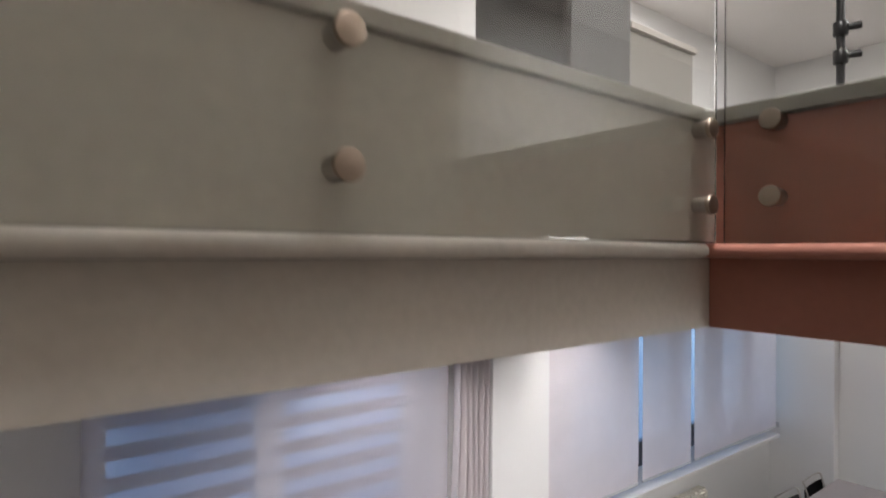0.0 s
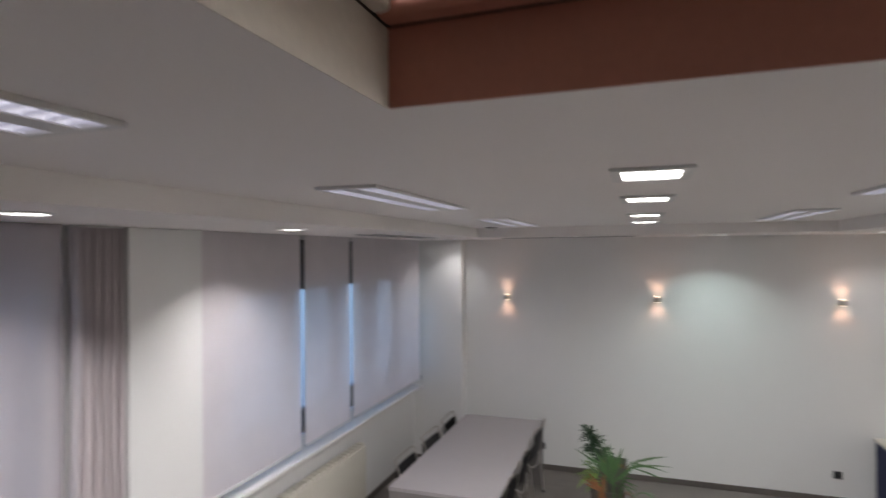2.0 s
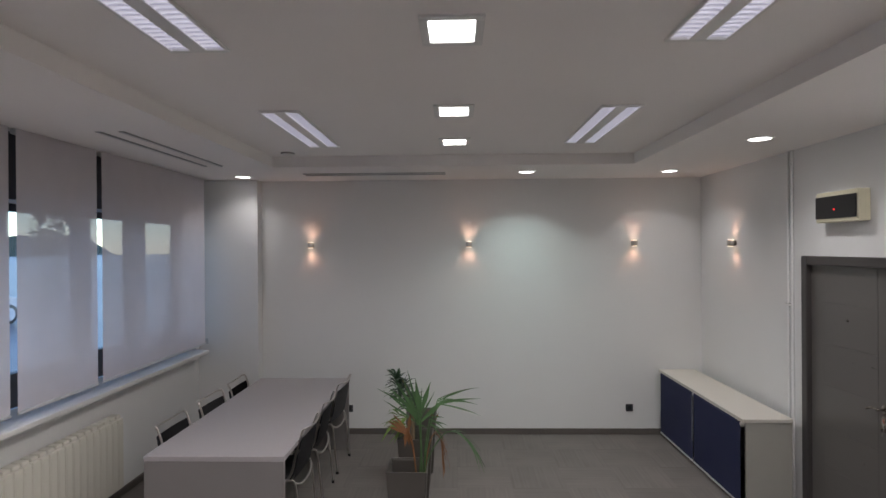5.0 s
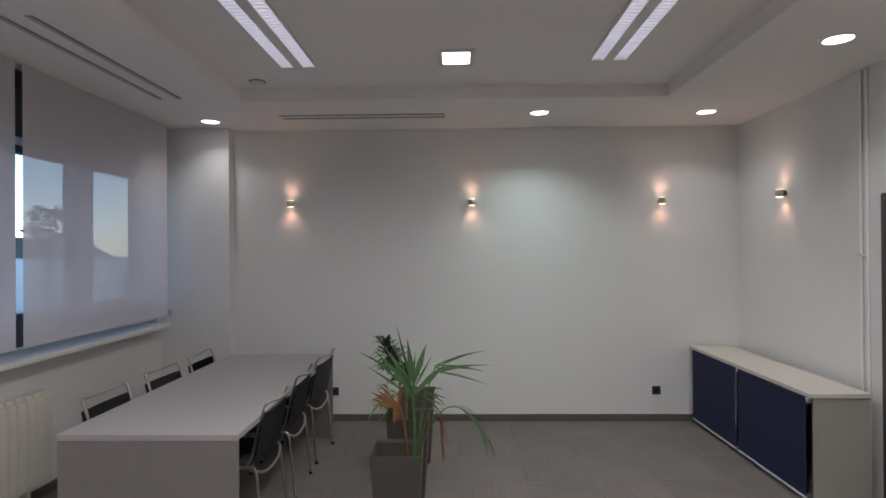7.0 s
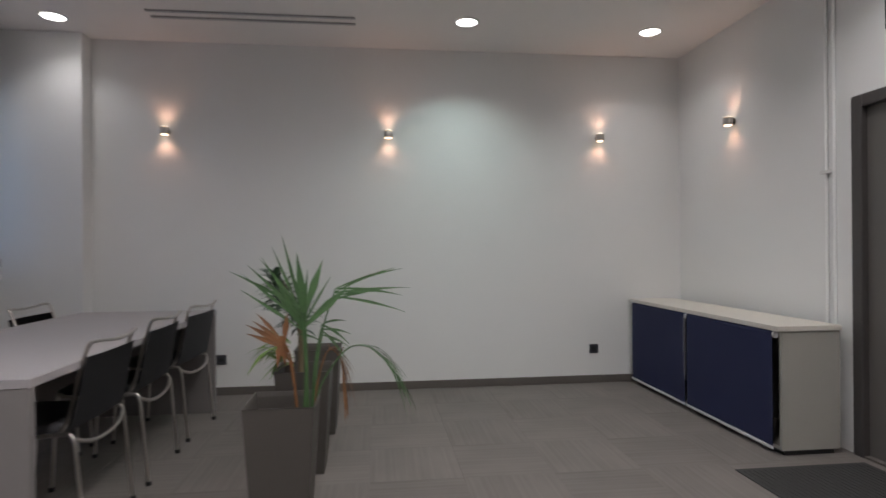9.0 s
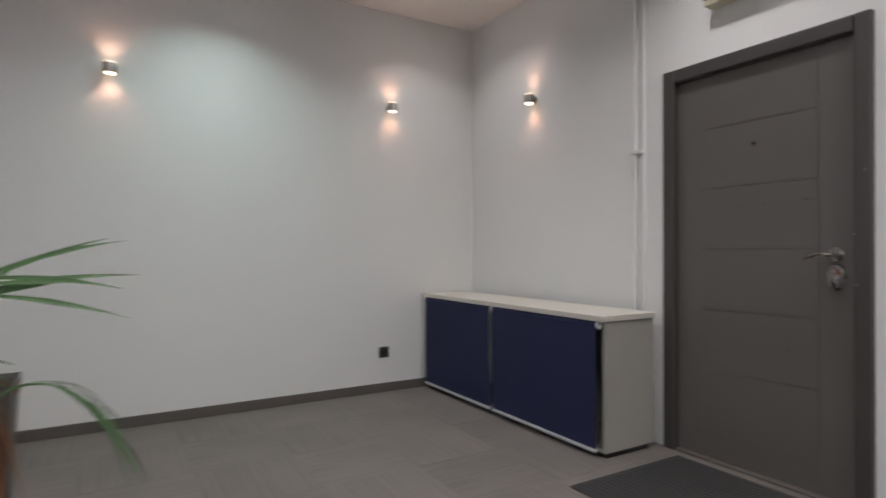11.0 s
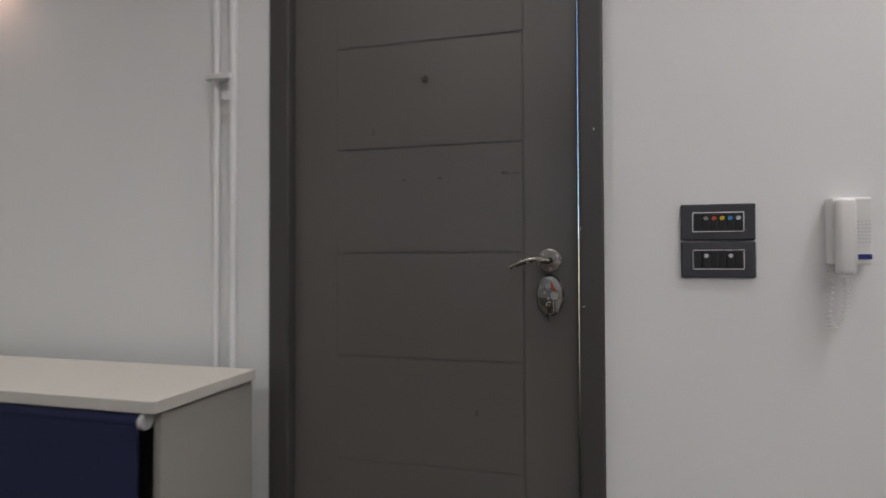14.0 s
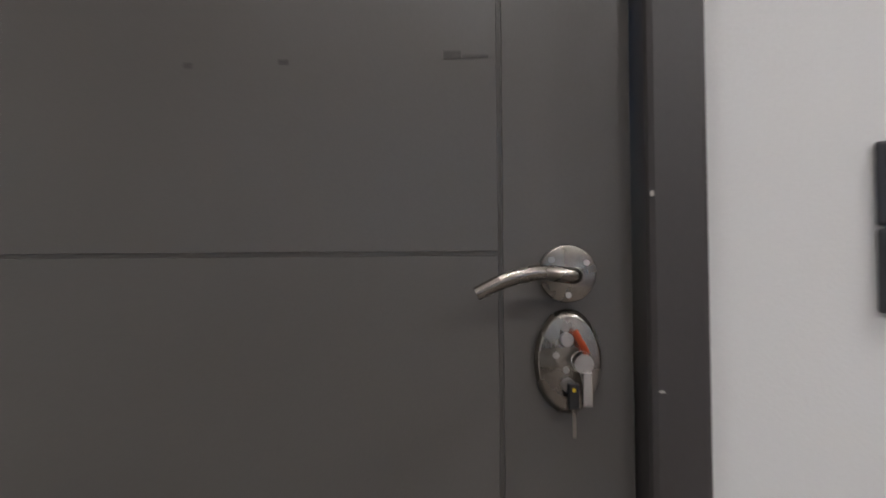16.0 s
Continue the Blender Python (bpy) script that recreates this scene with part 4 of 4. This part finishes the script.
leafy = thing("leafy_plant", (-3.25, -1.745, 0.425), "dark green cane plant with lime leaves at its foot", "plant")
part("cane", tube(bmesh.new(), smooth_line([(-3.235, -1.745, 0.425), (-3.232, -1.745, 0.66), (-3.24, -1.745, 0.82)], 6), 0.017, 10, 0.013), BARK, leafy, "pale brown cane", True)
part("cane", tube(bmesh.new(), smooth_line([(-3.25, -1.725, 0.80), (-3.29, -1.725, 0.92), (-3.33, -1.725, 1.03)], 6), 0.008, 8, 0.005), BARK, leafy, "pale brown cane", True)
g = bmesh.new()
for (cx, cy, cz), n, spread in (((-3.33, -1.755, 0.92), 80, 0.12), ((-3.24, -1.755, 0.82), 80, 0.12), ((-3.37, -1.745, 1.00), 50, 0.10)):
    for k in range(n):
        a, b_ = random.uniform(0, 6.28), random.uniform(-0.2, 1.2)
        d = Vector((math.cos(a) * math.cos(b_), math.sin(a) * math.cos(b_), math.sin(b_)))
        blade(g, Vector((cx, cy, cz)) + d * random.uniform(0, spread * 0.5) + Vector((0, 0, random.uniform(-0.06, 0.05))), d, random.uniform(0.07, 0.12), random.uniform(0.024, 0.036), 0.3)
part("crown", g, LEAFDARK, leafy, "small dark green leaves", True)
g = bmesh.new()
for k in range(26):
    a = random.uniform(2.2, 4.4)
    d = Vector((math.cos(a), math.sin(a) * 0.8, random.uniform(-0.3, 0.7)))
    blade(g, (-3.31 + random.uniform(-0.06, 0.05), -1.80 + random.uniform(-0.08, 0.08), random.uniform(0.55, 0.72)), d, random.uniform(0.12, 0.2), random.uniform(0.035, 0.05), 0.6)
part("foot_leaves", g, LEAFLIGHT, leafy, "lime green leaves", True)

dry = thing("withered_plant", (-3.12, -1.07, 0.425), "withered pale plant stump in the far planter", "plant")
g = bmesh.new()
for k in range(7):
    blade(g, (-3.09 + random.uniform(-0.02, 0.02), -1.07, 0.425), (random.uniform(-0.4, 0.4), random.uniform(-0.4, 0.4), 1), random.uniform(0.12, 0.2), 0.016, 0.2)
part("dry_leaves", g, LEAFDEAD, dry, shade=True)

# ---- upper storey things ----
up = thing("gallery_planter", (-3.62, -6.52, UP), "large dark glossy planter by the balustrade upstairs", "planter")
g = bmesh.new()
bx(g, -3.78, -3.49, -6.74, -6.52, UP, UP + 0.62, 0.012)
part("shell", g, POT, up)
lf = thing("gallery_plant", (-3.62, -6.52, UP + 0.62), "green leafy plant in the dark planter upstairs", "plant")
g = bmesh.new()
for k in range(40):
    a = random.uniform(0, 6.28)
    blade(g, (-3.62 + random.uniform(-0.1, 0.1), -6.52 + random.uniform(-0.1, 0.1), UP + 0.62 + random.uniform(0, 0.25)), (math.cos(a), math.sin(a), random.uniform(0.0, 0.9)), random.uniform(0.2, 0.34), 0.03, 0.9)
part("leaves", g, LEAF, lf, shade=True)
cb = thing("gallery_cabinet", (-4.47, -5.15, UP), "low white cabinet with a white roller front upstairs", "cabinet")
part("body", box(-4.72, -4.25, -5.415, -4.885, UP + 0.002, UP + 0.745, 0.004), CABSIDE, cb)
part("roller_front", box(-4.70, -4.27, -5.435, -5.421, UP + 0.05, UP + 0.735, 0.002), WHITE, cb)
part("top", box(-4.74, -4.23, -5.435, -4.875, UP + 0.7455, UP + 0.775, 0.003), CREAM, cb)
st = thing("light_stand", (-3.475, -5.275, UP), "black telescopic tripod stand on the upper floor", "tripod")
sx, sy = -3.475, -5.275
part("column", cyl(bmesh.new(), (sx, sy, UP + 0.08), (sx, sy, UP + 1.5), 0.014), BLACK, st, shade=True)
for z in (0.42, 0.52, 0.95):
    k = part("clamp", cyl(bmesh.new(), (sx, sy, UP + z), (sx, sy, UP + z + 0.05), 0.024, seg=16, bevel=0.004), BLACK, st, shade=True)
    part("knob", cyl(bmesh.new(), (sx + 0.022, sy, UP + z + 0.025), (sx + 0.055, sy + 0.02, UP + z + 0.03), 0.011, 0.014, 12), BLACK, k)
for a in (20, 140, 260):
    part("leg", tube(bmesh.new(), [(sx, sy, UP + 0.26), (sx + 0.34 * math.cos(radians(a)), sy + 0.34 * math.sin(radians(a)), UP + 0.009)], 0.008, 8), BLACK, st, shade=True)
for x, y in ((-4.9, -3.6), (-3.6, -3.2), (-4.9, -6.2)):
    d = thing("downlight", (x, y, TOP), "round recessed ceiling downlight upstairs", "downlight", "upstairs downlights")
    part("rim", cyl(bmesh.new(), (x, y, TOP - 0.012), (x, y, TOP - 0.0005), 0.1, seg=32, bevel=0.003), GREYBAR, d, shade=True)
    part("lens", cyl(bmesh.new(), (x, y, TOP - 0.016), (x, y, TOP - 0.0125), 0.08, seg=32), WHITE, d)

# ---- outside ----
structure("ground", box(-400, LEFT - W - 0.001, -300, 300, -0.3, -0.13), ASPHALT, "grey street and car park outside the windows", "ground")
random.seed(4)
for x, y, h in ((-38, 17, 5.5), (-45, 27, 7), (-40, 36, 5.0), (-48, 5, 6), (-44, -8, 6), (-42, 48, 7)):
    tr = thing("tree", (x, y, -0.13), "dark distant street tree at dusk", "tree", "street trees")
    part("trunk", tube(bmesh.new(), [(x, y, -0.13), (x + 0.1, y, h * 0.3), (x, y + 0.1, h * 0.6)], 0.22, 8, 0.08), BARK, tr, shade=True)
    g = bmesh.new()
    for k in range(260):
        d = Vector((random.gauss(0, 1), random.gauss(0, 1), random.gauss(0, 1))).normalized() * random.uniform(0.5, 1)
        c = Vector((x, y, h * 0.62)) + Vector((d.x * h * 0.34, d.y * h * 0.34, d.z * h * 0.36))
        blade(g, c, (random.uniform(-1, 1), random.uniform(-1, 1), random.uniform(-0.5, 1)), random.uniform(0.5, 1.0), random.uniform(0.4, 0.7), 0.2, 0.3, 2)
    part("crown", g, FARGREEN, tr)


def car(x, y, paint, label):
    """A parked hatchback, along y, seen dimly through the blinds."""
    c = thing("car", (x, y, -0.13), label, "car", "parked cars")
    z = -0.13
    def hull(profile, half, inset=0.0):
        g = bmesh.new()
        a = [g.verts.new((x - half, y + u, z + v)) for u, v in profile]
        b_ = [g.verts.new((x + half, y + u, z + v)) for u, v in profile]
        n = len(profile)
        for k in range(n):
            g.faces.new((a[k], a[(k + 1) % n], b_[(k + 1) % n], b_[k]))
        g.faces.new(a)
        g.faces.new(b_[::-1])
        bmesh.ops.bevel(g, geom=g.edges[:], offset=0.05, segments=2, affect="EDGES")
        return g
    part("body", hull([(-2.05, 0.25), (2.05, 0.25), (2.1, 0.55), (2.0, 0.78), (0.95, 0.92), (-1.85, 0.95), (-2.1, 0.7)], 0.86), paint, c, shade=True)
    part("cabin", hull([(-1.8, 0.93), (0.9, 0.90), (0.25, 1.40), (-0.9, 1.46), (-1.5, 1.36)], 0.72), BLACK, c, "dark glazed cabin", True)
    part("roof", hull([(-1.35, 1.44), (0.15, 1.42), (0.1, 1.50), (-1.2, 1.53)], 0.66), paint, c, shade=True)
    for u in (-1.3, 1.3):
        for sx_ in (-0.84, 0.84):
            w = part("wheel", cyl(bmesh.new(), (x + sx_ - 0.1, y + u, z + 0.31), (x + sx_ + 0.1, y + u, z + 0.31), 0.31, seg=24, bevel=0.02), BLACK, c, "black tyre", True)
            part("rim", cyl(bmesh.new(), (x + sx_ - 0.104, y + u, z + 0.31), (x + sx_ + 0.104, y + u, z + 0.31), 0.2, seg=20), GREYBAR, w, shade=True)


CARRED = material("dark_red_paint", (0.13, 0.03, 0.025), 0.3)
car(-17.5, -3.6, ANTHR, "dark grey hatchback parked on the street")
car(-26.0, -3.0, CARRED, "dark red hatchback parked across the street")
car(-25.0, 6.0, WHITE, "white hatchback parked across the street")
car(-17.8, 9.5, GREYBAR, "silver hatchback parked on the street")
hl = bmesh.new()
n = 60
prev = None
for k in range(n + 1):
    y = -300 + 600 * k / n
    z = 9 + 5 * noise.noise(Vector((k * 0.23, 0, 0))) + 2 * noise.noise(Vector((k * 0.9, 3, 0)))
    row = [hl.verts.new((-190, y, -0.2)), hl.verts.new((-205, y, z)), hl.verts.new((-240, y, z * 0.7)), hl.verts.new((-250, y, -0.2))]
    if prev:
        for a in range(3):
            hl.faces.new((prev[a], prev[a + 1], row[a + 1], row[a]))
    prev = row
structure("backdrop_hills", hl, FARGREEN, "low dark hills on the horizon", "backdrop")

# ---- carpet tiles ----
tile = link("carpet_tile", box(-0.2498, 0.2498, -0.2498, 0.2498, -0.0115, 0.0, 0.0006, 1), CARPET)
base = tile
FLOOR = bpy.data.objects["floor"]
count = 0
for i in range(12):
    for j in range(14):
        x0, x1 = max(LEFT + 0.002, LEFT + 0.5 * i), min(-0.002, LEFT + 0.5 * (i + 1))
        if x1 - x0 < 0.49 and i < 11:
            continue
        ob = base if count == 0 else new("carpet_tile", base.data)
        count += 1
        ob.parent = FLOOR
        ob.location = ((x0 + x1) / 2, -0.252 - 0.5 * j, FZ)
        ob.rotation_euler = (0, 0, radians(90 * ((i + j) % 2)))
        if x1 - x0 < 0.49:
            ob.scale = ((x1 - x0) / 0.5, 1, 1) if (i + j) % 2 == 0 else (1, (x1 - x0) / 0.5, 1)
rest = link("carpet_rest", box(LEFT + 0.002, -0.002, BACK + 0.002, -7.004, FZ - 0.0115, FZ), CARPET)
rest.parent = FLOOR
tagged(rest, kind="stuff")
